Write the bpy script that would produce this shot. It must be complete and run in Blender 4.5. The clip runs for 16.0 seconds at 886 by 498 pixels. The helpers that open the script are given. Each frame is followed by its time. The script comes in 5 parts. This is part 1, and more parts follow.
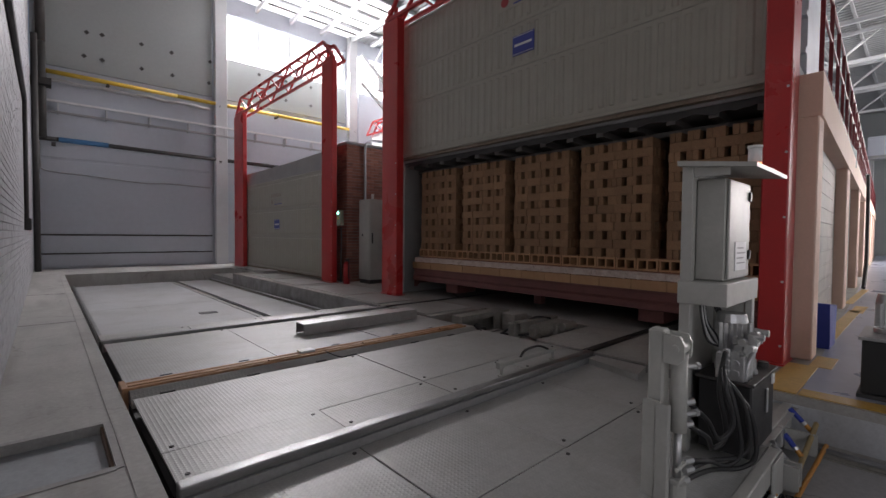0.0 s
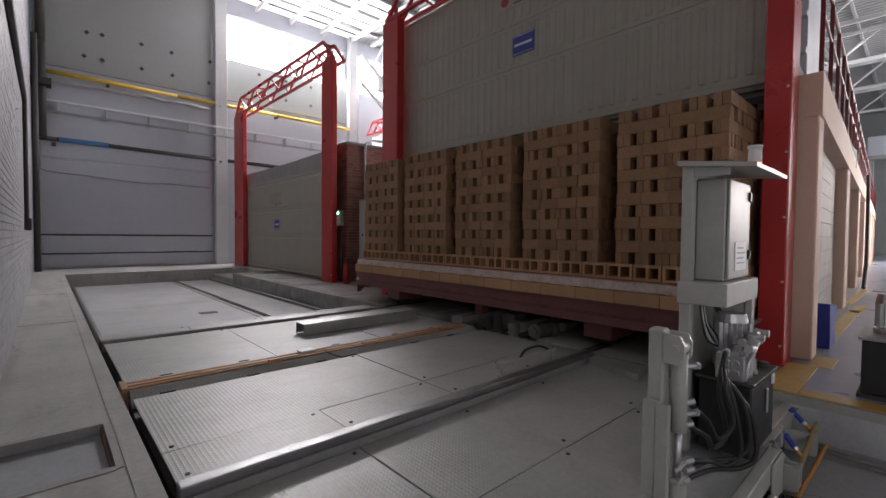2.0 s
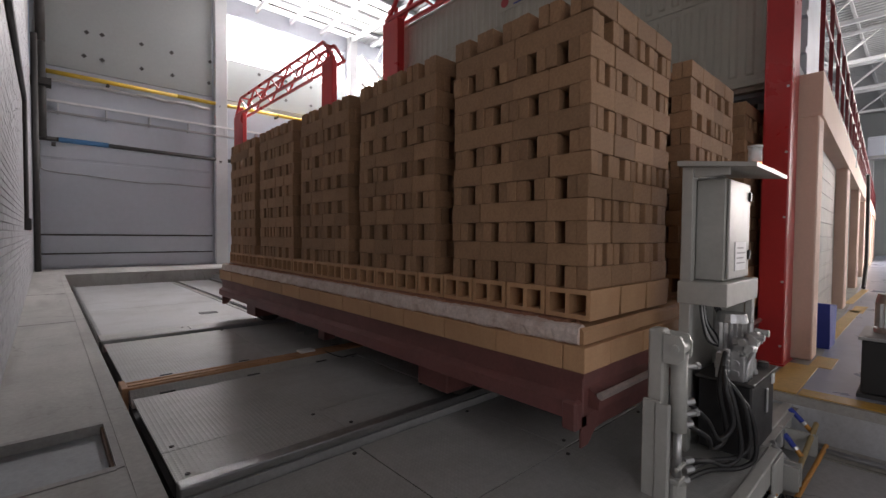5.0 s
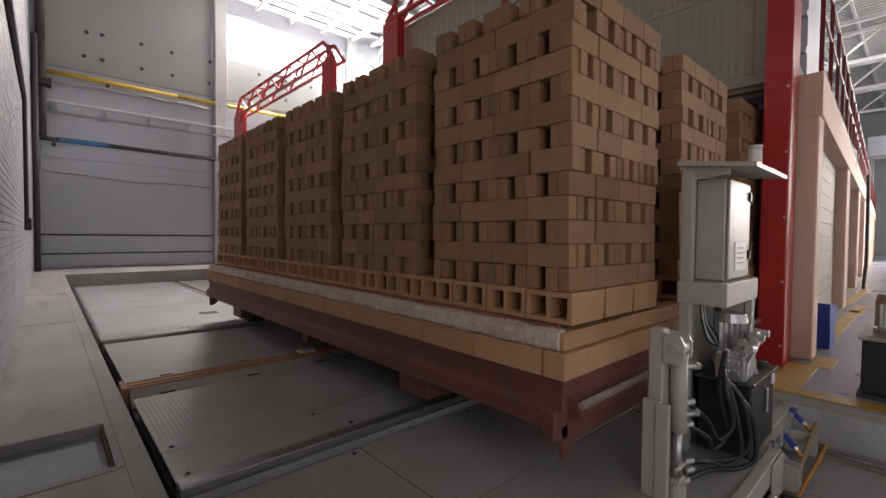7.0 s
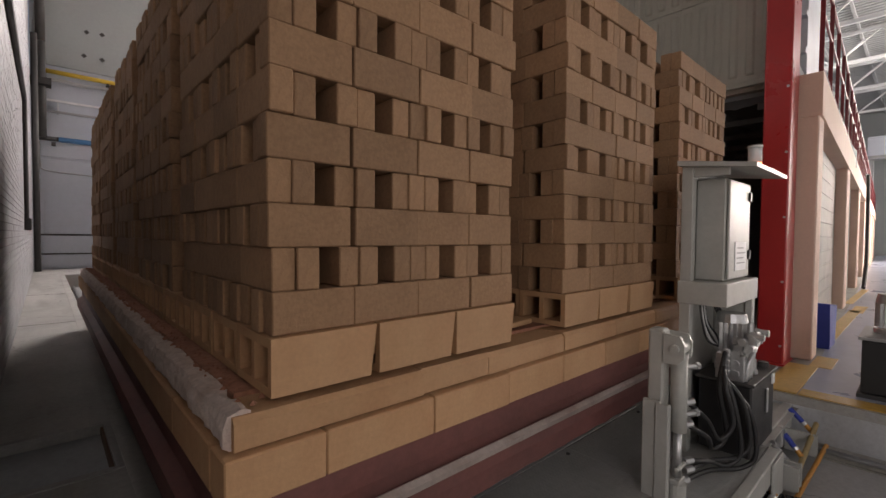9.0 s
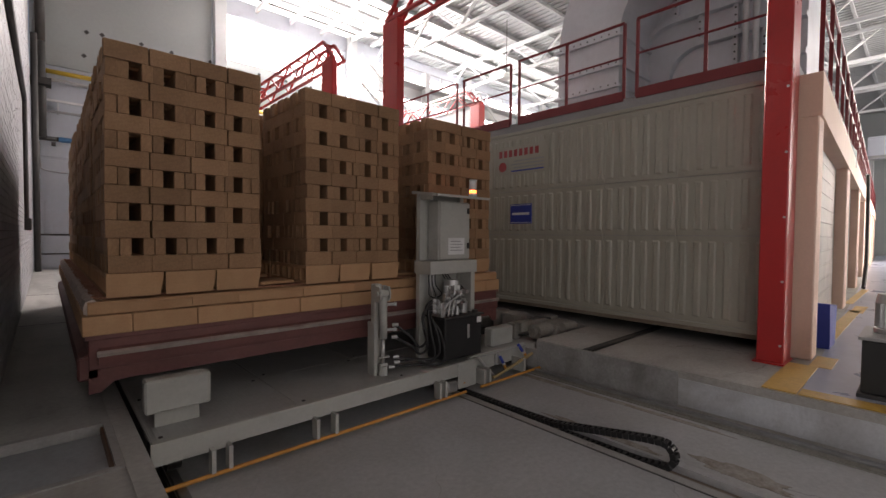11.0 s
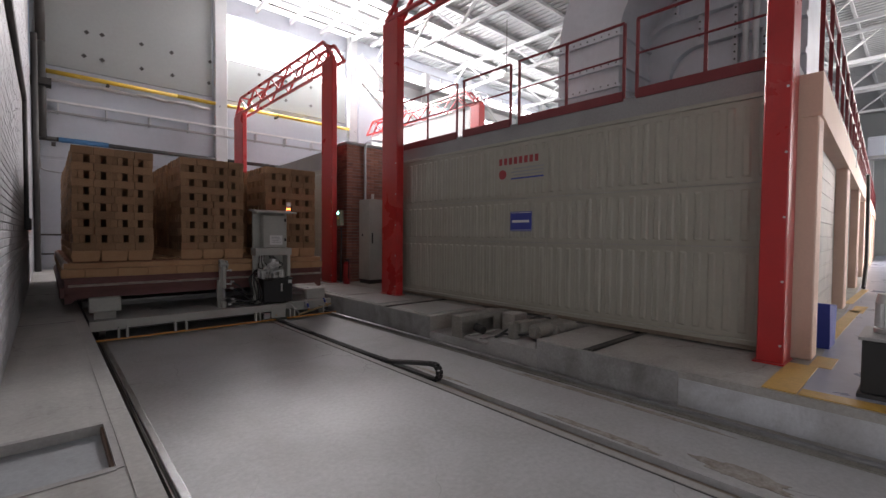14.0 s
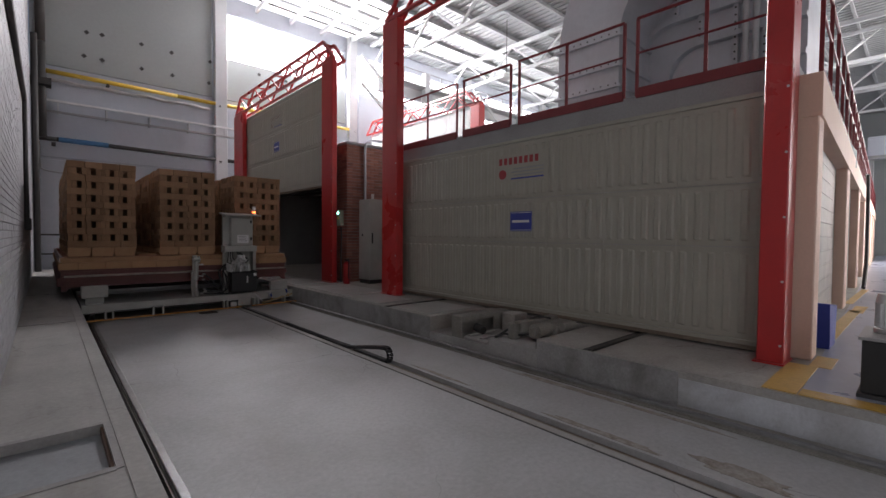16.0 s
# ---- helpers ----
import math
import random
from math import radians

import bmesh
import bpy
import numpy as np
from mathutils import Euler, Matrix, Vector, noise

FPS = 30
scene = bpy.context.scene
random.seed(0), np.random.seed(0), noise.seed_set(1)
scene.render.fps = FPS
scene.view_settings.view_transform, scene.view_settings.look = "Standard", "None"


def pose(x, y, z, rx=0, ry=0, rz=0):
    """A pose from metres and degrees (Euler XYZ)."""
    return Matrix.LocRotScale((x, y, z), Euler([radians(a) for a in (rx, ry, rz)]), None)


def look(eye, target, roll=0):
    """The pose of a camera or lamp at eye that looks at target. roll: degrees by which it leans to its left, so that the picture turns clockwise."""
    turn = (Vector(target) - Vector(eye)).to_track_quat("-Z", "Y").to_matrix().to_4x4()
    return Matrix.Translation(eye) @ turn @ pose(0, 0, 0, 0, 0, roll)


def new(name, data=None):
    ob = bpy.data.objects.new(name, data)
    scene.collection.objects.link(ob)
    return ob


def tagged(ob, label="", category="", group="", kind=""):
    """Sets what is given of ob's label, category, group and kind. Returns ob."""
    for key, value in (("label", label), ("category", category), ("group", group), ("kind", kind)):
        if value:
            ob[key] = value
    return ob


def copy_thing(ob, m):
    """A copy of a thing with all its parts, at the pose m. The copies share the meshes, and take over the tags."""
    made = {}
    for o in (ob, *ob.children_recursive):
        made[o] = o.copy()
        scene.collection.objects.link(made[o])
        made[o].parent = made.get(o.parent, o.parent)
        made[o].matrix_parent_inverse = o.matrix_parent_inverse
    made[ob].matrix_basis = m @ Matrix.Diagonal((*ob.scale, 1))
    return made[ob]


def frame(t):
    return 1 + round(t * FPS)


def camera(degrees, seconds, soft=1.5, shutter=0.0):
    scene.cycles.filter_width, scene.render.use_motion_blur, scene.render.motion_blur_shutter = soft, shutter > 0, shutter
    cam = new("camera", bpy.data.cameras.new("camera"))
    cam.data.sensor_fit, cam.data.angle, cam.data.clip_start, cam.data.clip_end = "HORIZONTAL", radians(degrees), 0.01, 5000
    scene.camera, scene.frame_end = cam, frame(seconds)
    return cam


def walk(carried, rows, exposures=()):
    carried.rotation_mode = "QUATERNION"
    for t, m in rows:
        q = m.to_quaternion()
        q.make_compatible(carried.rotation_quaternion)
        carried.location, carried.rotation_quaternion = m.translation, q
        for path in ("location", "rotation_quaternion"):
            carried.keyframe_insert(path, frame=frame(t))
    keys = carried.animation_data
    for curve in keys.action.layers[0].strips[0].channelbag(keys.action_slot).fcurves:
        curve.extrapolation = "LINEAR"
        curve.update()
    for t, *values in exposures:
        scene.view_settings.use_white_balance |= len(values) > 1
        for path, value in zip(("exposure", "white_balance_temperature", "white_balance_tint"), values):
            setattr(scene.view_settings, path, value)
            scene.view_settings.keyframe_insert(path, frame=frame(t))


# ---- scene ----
from mathutils import Vector as V

# ---- camera: a tripod on the walkway beside the transfer pit ----
EYE = Vector((0.0, 0.0, 1.553))
YAW, PITCH, ROLL = 42.26, -1.757, 0.5
aim = EYE + Vector((math.sin(radians(YAW)) * math.cos(radians(PITCH)), math.cos(radians(YAW)) * math.cos(radians(PITCH)), math.sin(radians(PITCH))))
cam = camera(90.6, 16.0)
walk(cam, [(0.0, look(EYE, aim, ROLL)), (16.0, look(EYE, aim, ROLL))], exposures=[(0.0, 0.07, 6750, 18), (2.0, 0.19, 6800, 18), (4.0, 0.33, 6900, 18), (7.5, 0.57, 7250, 19), (8.2, 0.65, 7350, 19), (9.0, 0.63, 7500, 19), (9.6, 0.68, 7500, 19), (12.5, 0.68, 7150, 19), (14.5, 0.47, 6850, 18), (16.0, 0.34, 6750, 18)])

# ---- levels and lines of the plan (metres) ----
Z_PLAT = 0.365        # top of platform, walkway and transfer deck; the pit floor is z = 0
X_WALL = -0.27        # painted brick wall beside the walkway
X_PIT_L, X_PIT_R = 0.39, 4.18
X_FACE = 5.55         # front of the near kiln
Y_BACK = 18.85
Y_END = 16.2         # far end of the pit
Z_ROOF = 11.0

# ---- world and lights ----
world = bpy.data.worlds.new("world")
scene.world = world
world.use_nodes = True
wn = world.node_tree
sky = wn.nodes.new("ShaderNodeTexSky")
sky.sky_type = "NISHITA"
sky.sun_disc = False
sky.sun_elevation, sky.sun_rotation = radians(40), radians(60)
wn.links.new(sky.outputs[0], wn.nodes["Background"].inputs[0])
wn.nodes["Background"].inputs[1].default_value = 0.06


def area(name, at, target, sx, sy, watts, colour=(1, 1, 1)):
    lamp = bpy.data.lights.new(name, "AREA")
    lamp.shape, lamp.size, lamp.size_y, lamp.energy, lamp.color = "RECTANGLE", sx, sy, watts, colour
    ob = new(name, lamp)
    ob.matrix_world = look(at, target)
    return ob


# daylight at the clerestory windows of the end wall and the roof strips; the side lamp is an added fill, and the open
# doors behind the camera are assumed
area("window_light", (8.1, Y_BACK - 0.25, 9.4), (7.4, 3, 2.0), 5.2, 1.7, 1200, (0.94, 0.97, 1.0))
area("window_light", (14.9, Y_BACK - 0.25, 9.4), (12.3, 3, 2.0), 6.8, 1.7, 1550, (0.94, 0.97, 1.0))
area("window_light", (22.7, Y_BACK - 0.25, 9.4), (19.5, 3, 2.0), 6.4, 1.7, 1050, (0.94, 0.97, 1.0))
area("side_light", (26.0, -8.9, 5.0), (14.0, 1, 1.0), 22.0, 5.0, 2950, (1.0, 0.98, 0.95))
area("door_light", (X_WALL - 0.1, -2.3, 1.9), (5.0, -0.6, 1.0), 3.0, 2.8, 25, (0.97, 0.98, 1.0))
area("door_light", (2.9, -9.05, 2.4), (4.0, 8, 1.2), 4.6, 3.6, 38, (0.96, 0.98, 1.0))
area("roof_light", (26.0, 6.0, Z_ROOF - 0.5), (24.0, 6.0, 0), 22.0, 4.0, 450, (0.97, 0.99, 1.0))

# ---- mesh helpers ----


def box(bm, x0, y0, z0, x1, y1, z1, bevel=0.0, seg=1):
    m = Matrix.Translation(((x0 + x1) / 2, (y0 + y1) / 2, (z0 + z1) / 2)) @ Matrix.Diagonal((abs(x1 - x0), abs(y1 - y0), abs(z1 - z0), 1))
    vs = bmesh.ops.create_cube(bm, size=1, matrix=m)["verts"]
    if bevel:
        es = list({e for v in vs for e in v.link_edges})
        bmesh.ops.bevel(bm, geom=es, offset=bevel, segments=seg, affect="EDGES", profile=0.5)
    return bm


def cyl(bm, p, q, r, n=12, r2=None):
    p, q = V(p), V(q)
    d = q - p
    m = Matrix.Translation((p + q) / 2) @ d.to_track_quat("Z", "Y").to_matrix().to_4x4()
    bmesh.ops.create_cone(bm, cap_ends=True, segments=n, radius1=r, radius2=r if r2 is None else r2, depth=d.length, matrix=m)
    return bm


def beam(bm, p, q, w, h):
    """A straight square bar from p to q."""
    p, q = V(p), V(q)
    d = q - p
    m = Matrix.Translation((p + q) / 2) @ d.to_track_quat("Z", "Y").to_matrix().to_4x4() @ Matrix.Diagonal((w, h, d.length, 1))
    bmesh.ops.create_cube(bm, size=1, matrix=m)
    return bm


def tube(bm, pts, r, n=8):
    """A round tube along smooth points."""
    pts = [V(p) for p in pts]
    fine = []
    for i in range(len(pts) - 1):
        a, b, c, d = pts[max(i - 1, 0)], pts[i], pts[i + 1], pts[min(i + 2, len(pts) - 1)]
        for k in range(6):
            t = k / 6
            fine.append(0.5 * (2 * b + (c - a) * t + (2 * a - 5 * b + 4 * c - d) * t * t + (3 * b - a - 3 * c + d) * t ** 3))
    fine.append(pts[-1])
    rings = []
    side = None
    for i, p in enumerate(fine):
        d = (fine[min(i + 1, len(fine) - 1)] - fine[max(i - 1, 0)]).normalized()
        if side is None:
            side = d.orthogonal().normalized()
        side = (side - d * side.dot(d)).normalized()
        up = d.cross(side)
        rings.append([bm.verts.new(p + (side * math.cos(6.2832 * k / n) + up * math.sin(6.2832 * k / n)) * r) for k in range(n)])
    for a, b in zip(rings, rings[1:]):
        for k in range(n):
            bm.faces.new((a[k], a[(k + 1) % n], b[(k + 1) % n], b[k]))
    bm.faces.new(rings[0][::-1])
    bm.faces.new(rings[-1])
    return bm


def prism(bm, outline, axis, a, b):
    """An outline of (u, v) pairs swept along an axis from a to b: x sweeps (y, z), y sweeps (x, z), z sweeps (x, y)."""
    put = {"x": lambda u, v, s: (s, u, v), "y": lambda u, v, s: (u, s, v), "z": lambda u, v, s: (u, v, s)}[axis]
    lo = [bm.verts.new(put(u, v, a)) for u, v in outline]
    hi = [bm.verts.new(put(u, v, b)) for u, v in outline]
    n = len(outline)
    bm.faces.new(lo)
    bm.faces.new(hi[::-1])
    for k in range(n):
        bm.faces.new((lo[k], hi[k], hi[(k + 1) % n], lo[(k + 1) % n]))
    return bm


def B():
    return bmesh.new()


def mesh_of(name, bm, material, smooth=False):
    bmesh.ops.recalc_face_normals(bm, faces=bm.faces)
    me = bpy.data.meshes.new(name)
    bm.to_mesh(me)
    bm.free()
    me.materials.append(material)
    if smooth:
        for p in me.polygons:
            p.use_smooth = len(p.vertices) == 4
    return me


def part(name, bm, material, parent, label="", smooth=False):
    ob = new(name, mesh_of(name, bm, material, smooth))
    ob.parent = parent
    if label:
        tagged(ob, label)
    return ob


def thing(name, label, category, group="", at=(0, 0, 0)):
    ob = new(name)
    ob.empty_display_size = 0.2
    ob.location = at
    return tagged(ob, label, category, group)


def setting(name, bm, material, label=""):
    ob = new(name, mesh_of(name, bm, material))
    return tagged(ob, label, "", "", "structure")


# ---- materials ----


def mat(name, base, rough=0.6, metal=0.0, spots=None, spot_amount=0.5, scale=3.0, grain=40.0, grain_amount=0.12, bump=0.15, bump_dist=0.004, vary=0.0, stretch=(1, 1, 1), streak=None, cracks=None):
    """Base colour with broad stains (spots), fine grain, bump and a change from piece to piece."""
    m = bpy.data.materials.new(name)
    m.use_nodes = True
    t = m.node_tree
    N, K = t.nodes, t.links.new
    bsdf = N["Principled BSDF"]
    co = N.new("ShaderNodeTexCoord")
    mp = N.new("ShaderNodeMapping")
    mp.inputs["Scale"].default_value = stretch
    K(co.outputs["Object"], mp.inputs[0])

    def noise_tex(sc, detail=6.0, rough_n=0.6, warp=0.0):
        n = N.new("ShaderNodeTexNoise")
        n.inputs["Scale"].default_value, n.inputs["Detail"].default_value, n.inputs["Roughness"].default_value = sc, detail, rough_n
        n.inputs["Distortion"].default_value = warp
        K(mp.outputs[0], n.inputs["Vector"])
        return n

    def mix(kind, fac, a, b):
        x = N.new("ShaderNodeMix")
        x.data_type, x.blend_type = "RGBA", kind
        for s, v in ((0, fac), (6, a), (7, b)):
            if hasattr(v, "is_linked"):
                K(v, x.inputs[s])
            else:
                x.inputs[s].default_value = v if s == 0 else (*v, 1)
        return x.outputs[2]

    broad = noise_tex(scale, 5, 0.62, 0.4)
    fine = noise_tex(grain, 4, 0.7)
    ramp = N.new("ShaderNodeMapRange")
    ramp.inputs[1].default_value, ramp.inputs[2].default_value, ramp.inputs[4].default_value = 0.42, 0.68, spot_amount
    K(broad.outputs[0], ramp.inputs[0])
    c = mix("MIX", ramp.outputs[0], base, spots if spots else tuple(v * 0.72 for v in base))
    g = N.new("ShaderNodeMapRange")
    g.inputs[1].default_value, g.inputs[2].default_value = 0.25, 0.75
    g.inputs[3].default_value, g.inputs[4].default_value = 1 - grain_amount, 1 + grain_amount
    K(fine.outputs[0], g.inputs[0])
    c = mix("MULTIPLY", 1.0, c, g.outputs[0])
    if streak:
        sm = N.new("ShaderNodeMapping")
        sm.inputs["Scale"].default_value = streak[1]
        K(co.outputs["Object"], sm.inputs[0])
        sn = N.new("ShaderNodeTexNoise")
        sn.inputs["Scale"].default_value, sn.inputs["Detail"].default_value = 1.0, 4.0
        K(sm.outputs[0], sn.inputs["Vector"])
        sr = N.new("ShaderNodeMapRange")
        sr.inputs[1].default_value, sr.inputs[2].default_value, sr.inputs[4].default_value = 0.5, 0.75, streak[2]
        K(sn.outputs[0], sr.inputs[0])
        c = mix("MIX", sr.outputs[0], c, streak[0])
    if cracks:
        # thin wandering cracks, present only in patches
        wob = noise_tex(cracks[0] * 2.5, 4, 0.6)
        shift = N.new("ShaderNodeVectorMath")
        shift.operation = "MULTIPLY_ADD"
        shift.inputs[1].default_value = (0.35, 0.35, 0.35)
        K(wob.outputs["Color"], shift.inputs[0])
        K(mp.outputs[0], shift.inputs[2])
        vor = N.new("ShaderNodeTexVoronoi")
        vor.feature = "DISTANCE_TO_EDGE"
        vor.inputs["Scale"].default_value = cracks[0]
        K(shift.outputs[0], vor.inputs["Vector"])
        line = N.new("ShaderNodeMapRange")
        line.inputs[2].default_value, line.inputs[3].default_value, line.inputs[4].default_value = cracks[1], 1.0, 0.0
        K(vor.outputs["Distance"], line.inputs[0])
        patch = noise_tex(cracks[0] * 0.7, 2, 0.5)
        pr = N.new("ShaderNodeMapRange")
        pr.inputs[1].default_value, pr.inputs[2].default_value, pr.inputs[4].default_value = 0.46, 0.6, cracks[2]
        K(patch.outputs[0], pr.inputs[0])
        amount = N.new("ShaderNodeMath")
        amount.operation = "MULTIPLY"
        K(line.outputs[0], amount.inputs[0])
        K(pr.outputs[0], amount.inputs[1])
        c = mix("MIX", amount.outputs[0], c, (0.1, 0.092, 0.085))
    if vary:
        info = N.new("ShaderNodeObjectInfo")
        geo = N.new("ShaderNodeNewGeometry")
        add = N.new("ShaderNodeMath")
        add.operation = "ADD"
        K(info.outputs["Random"], add.inputs[0])
        K(geo.outputs["Random Per Island"], add.inputs[1])
        fr = N.new("ShaderNodeMath")
        fr.operation = "FRACT"
        K(add.outputs[0], fr.inputs[0])
        vr = N.new("ShaderNodeMapRange")
        vr.inputs[3].default_value, vr.inputs[4].default_value = 1 - vary, 1 + vary
        K(fr.outputs[0], vr.inputs[0])
        c = mix("MULTIPLY", 1.0, c, vr.outputs[0])
    K(c, bsdf.inputs["Base Color"])
    bsdf.inputs["Metallic"].default_value = metal
    rr = N.new("ShaderNodeMapRange")
    rr.inputs[3].default_value, rr.inputs[4].default_value = max(0.05, rough - 0.12), min(1.0, rough + 0.12)
    K(broad.outputs[0], rr.inputs[0])
    K(rr.outputs[0], bsdf.inputs["Roughness"])
    bp = N.new("ShaderNodeBump")
    bp.inputs["Strength"].default_value, bp.inputs["Distance"].default_value = bump, bump_dist
    K(fine.outputs[0], bp.inputs["Height"])
    K(bp.outputs[0], bsdf.inputs["Normal"])
    return m


def glow(name, colour, strength):
    m = bpy.data.materials.new(name)
    m.use_nodes = True
    b = m.node_tree.nodes["Principled BSDF"]
    b.inputs["Base Color"].default_value = (*colour, 1)
    b.inputs["Emission Color"].default_value = (*colour, 1)
    b.inputs["Emission Strength"].default_value = strength
    return m


M_PIT = mat("pit_concrete", (0.43, 0.435, 0.44), 0.55, spots=(0.34, 0.335, 0.325), spot_amount=0.6, scale=1.1, grain=26, grain_amount=0.14, streak=((0.31, 0.285, 0.25), (0.9, 0.22, 1), 0.4), cracks=(0.7, 0.004, 0.7))
M_CONC = mat("walkway_concrete", (0.40, 0.39, 0.37), 0.7, spots=(0.27, 0.265, 0.25), scale=1.3, grain=30, grain_amount=0.14, bump=0.3, streak=((0.2, 0.185, 0.165), (3.5, 0.5, 1), 0.5), cracks=(1.1, 0.008, 0.6))
M_CONC_L = mat("pale_dusty_concrete", (0.375, 0.36, 0.335), 0.75, spots=(0.25, 0.235, 0.21), scale=2.2, grain=35, grain_amount=0.18, bump=0.45, streak=((0.3, 0.24, 0.19), (1.2, 0.5, 1), 0.5), cracks=(0.9, 0.01, 0.7))
M_CONC_D = mat("raw_concrete", (0.37, 0.36, 0.345), 0.7, spots=(0.22, 0.215, 0.21), scale=1.6, grain=35, grain_amount=0.15, bump=0.4)
M_WALLBRICK = mat("painted_brick", (0.42, 0.42, 0.44), 0.6, spots=(0.35, 0.345, 0.365), scale=2, grain=60, vary=0.08)
M_MORTAR = mat("painted_mortar", (0.3, 0.295, 0.3), 0.8, scale=3)
M_PANEL = mat("back_wall_paint", (0.46, 0.49, 0.545), 0.5, spots=(0.41, 0.435, 0.48), scale=0.35, grain=8, grain_amount=0.04, bump=0.05)
M_PANEL_G = mat("grey_wall_panel", (0.325, 0.345, 0.343), 0.6, spots=(0.29, 0.308, 0.303), scale=0.4, grain=10, grain_amount=0.04, bump=0.05)
M_ROOF = mat("roof_sheet", (0.31, 0.32, 0.325), 0.55, spots=(0.27, 0.275, 0.275), scale=0.3, grain=6, grain_amount=0.06)
M_STEEL_W = mat("white_steel", (0.55, 0.56, 0.57), 0.5, scale=0.8, grain=20, grain_amount=0.05)
M_DOOR = mat("beige_sheet_steel", (0.36, 0.345, 0.29), 0.4, spots=(0.29, 0.277, 0.232), scale=0.9, grain=25, grain_amount=0.04, bump=0.06, streak=((0.3, 0.28, 0.24), (6, 6, 0.5), 0.3))
M_DOOR_TRIM = mat("grey_sheet_steel", (0.3, 0.3, 0.3), 0.45, scale=1.2)
M_RED = mat("red_gloss_paint", (0.5, 0.031, 0.031), 0.3, spots=(0.4, 0.024, 0.026), scale=1.2, grain=30, grain_amount=0.05, bump=0.06)
# railing red darkened: shade of bars seen against the light put in
M_RAILRED = mat("backlit_red_paint", (0.2, 0.022, 0.027), 0.45, scale=2)
M_CLAD = mat("grey_brown_board", (0.4, 0.36, 0.32), 0.7, scale=2, vary=0.06)
M_PEACH = mat("peach_plaster", (0.8, 0.57, 0.45), 0.75, spots=(0.7, 0.48, 0.38), scale=1.8, grain=40, grain_amount=0.05)
M_KILNBRICK = mat("red_kiln_brick", (0.3, 0.13, 0.095), 0.8, spots=(0.22, 0.095, 0.075), scale=3, vary=0.25, grain=50, bump=0.3)
M_DARK = mat("dark_steel", (0.045, 0.043, 0.042), 0.6, scale=3)
# dark grey for the kiln's roof, beams and end wall
M_MOUTH = mat("dark_grey_sheet", (0.13, 0.125, 0.12), 0.7, spots=(0.06, 0.057, 0.055), scale=1.5, grain=20)
# stains, with the far face's shade put into the base colour
M_KERB_SHADED = mat("stained_shaded_concrete", (0.31, 0.305, 0.3), 0.75, spots=(0.19, 0.183, 0.176), spot_amount=0.8, scale=3.5, grain=35, grain_amount=0.18, bump=0.4, streak=((0.12, 0.11, 0.1), (1, 3, 0.6), 0.5))
M_BLACK = mat("black_rubber", (0.02, 0.02, 0.021), 0.45, scale=8)
M_CLAY = mat("fired_clay", (0.295, 0.17, 0.093), 0.85, spots=(0.235, 0.13, 0.071), scale=5, grain=70, grain_amount=0.2, vary=0.16, bump=0.5)
M_HOLLOW = mat("yellow_refractory", (0.47, 0.275, 0.145), 0.75, spots=(0.39, 0.2, 0.1), scale=4, grain=60, grain_amount=0.1, vary=0.1, bump=0.25)
M_DECK = mat("dusty_red_deck", (0.4, 0.19, 0.12), 0.9, spots=(0.26, 0.1, 0.06), scale=7, grain=50, grain_amount=0.25, bump=0.7, bump_dist=0.008)
M_FIBRE = mat("ceramic_fibre", (0.64, 0.54, 0.49), 0.95, spots=(0.44, 0.3, 0.235), spot_amount=0.6, scale=9, grain=45, grain_amount=0.2, bump=0.8, bump_dist=0.01)
M_OXIDE = mat("oxide_red_steel", (0.17, 0.062, 0.055), 0.55, spots=(0.1, 0.045, 0.042), scale=3, grain=40, grain_amount=0.15)
M_SEAL = mat("worn_grey_steel", (0.5, 0.44, 0.41), 0.4, 0.5, spots=(0.2, 0.12, 0.1), scale=5)
M_RAIL = mat("rail_steel", (0.3, 0.3, 0.3), 0.42, 0.8, spots=(0.17, 0.16, 0.15), scale=4, stretch=(1, 1, 4))
M_RAIL_D = mat("dark_rail_steel", (0.07, 0.065, 0.06), 0.45, 0.6, scale=3)
M_GREY = mat("grey_machine_paint", (0.43, 0.43, 0.4), 0.45, spots=(0.34, 0.335, 0.31), scale=3, grain=30, grain_amount=0.06)
M_PLATE = mat("checker_plate", (0.405, 0.408, 0.395), 0.42, 0.1, spots=(0.33, 0.322, 0.3), spot_amount=0.6, scale=1.6, grain=25, grain_amount=0.1, streak=((0.28, 0.25, 0.21), (1.4, 3.5, 1), 0.3))
M_COPPER = mat("rusty_strip", (0.46, 0.25, 0.13), 0.6, 0.1, spots=(0.24, 0.11, 0.05), scale=6)
M_BLUEFLOOR = mat("blue_grey_floor_paint", (0.27, 0.3, 0.38), 0.3, spots=(0.21, 0.235, 0.29), scale=1.4, grain=20, grain_amount=0.08, bump=0.05)
M_YELLOW = mat("yellow_floor_paint", (0.55, 0.34, 0.07), 0.45, spots=(0.42, 0.28, 0.1), scale=4, grain=30, grain_amount=0.12)
M_YPIPE = mat("yellow_gas_paint", (0.72, 0.47, 0.06), 0.4, scale=2)
M_BLUE = mat("blue_plastic", (0.03, 0.055, 0.33), 0.65, scale=3, grain_amount=0.05)
M_SIGNBLUE = mat("blue_sign", (0.035, 0.055, 0.3), 0.4, scale=3, grain_amount=0.03)
M_WHITE = mat("white_label", (0.75, 0.75, 0.75), 0.5, scale=4, grain_amount=0.03)
M_FADED = mat("faded_lettering", (0.29, 0.25, 0.215), 0.5, scale=4, grain_amount=0.03)
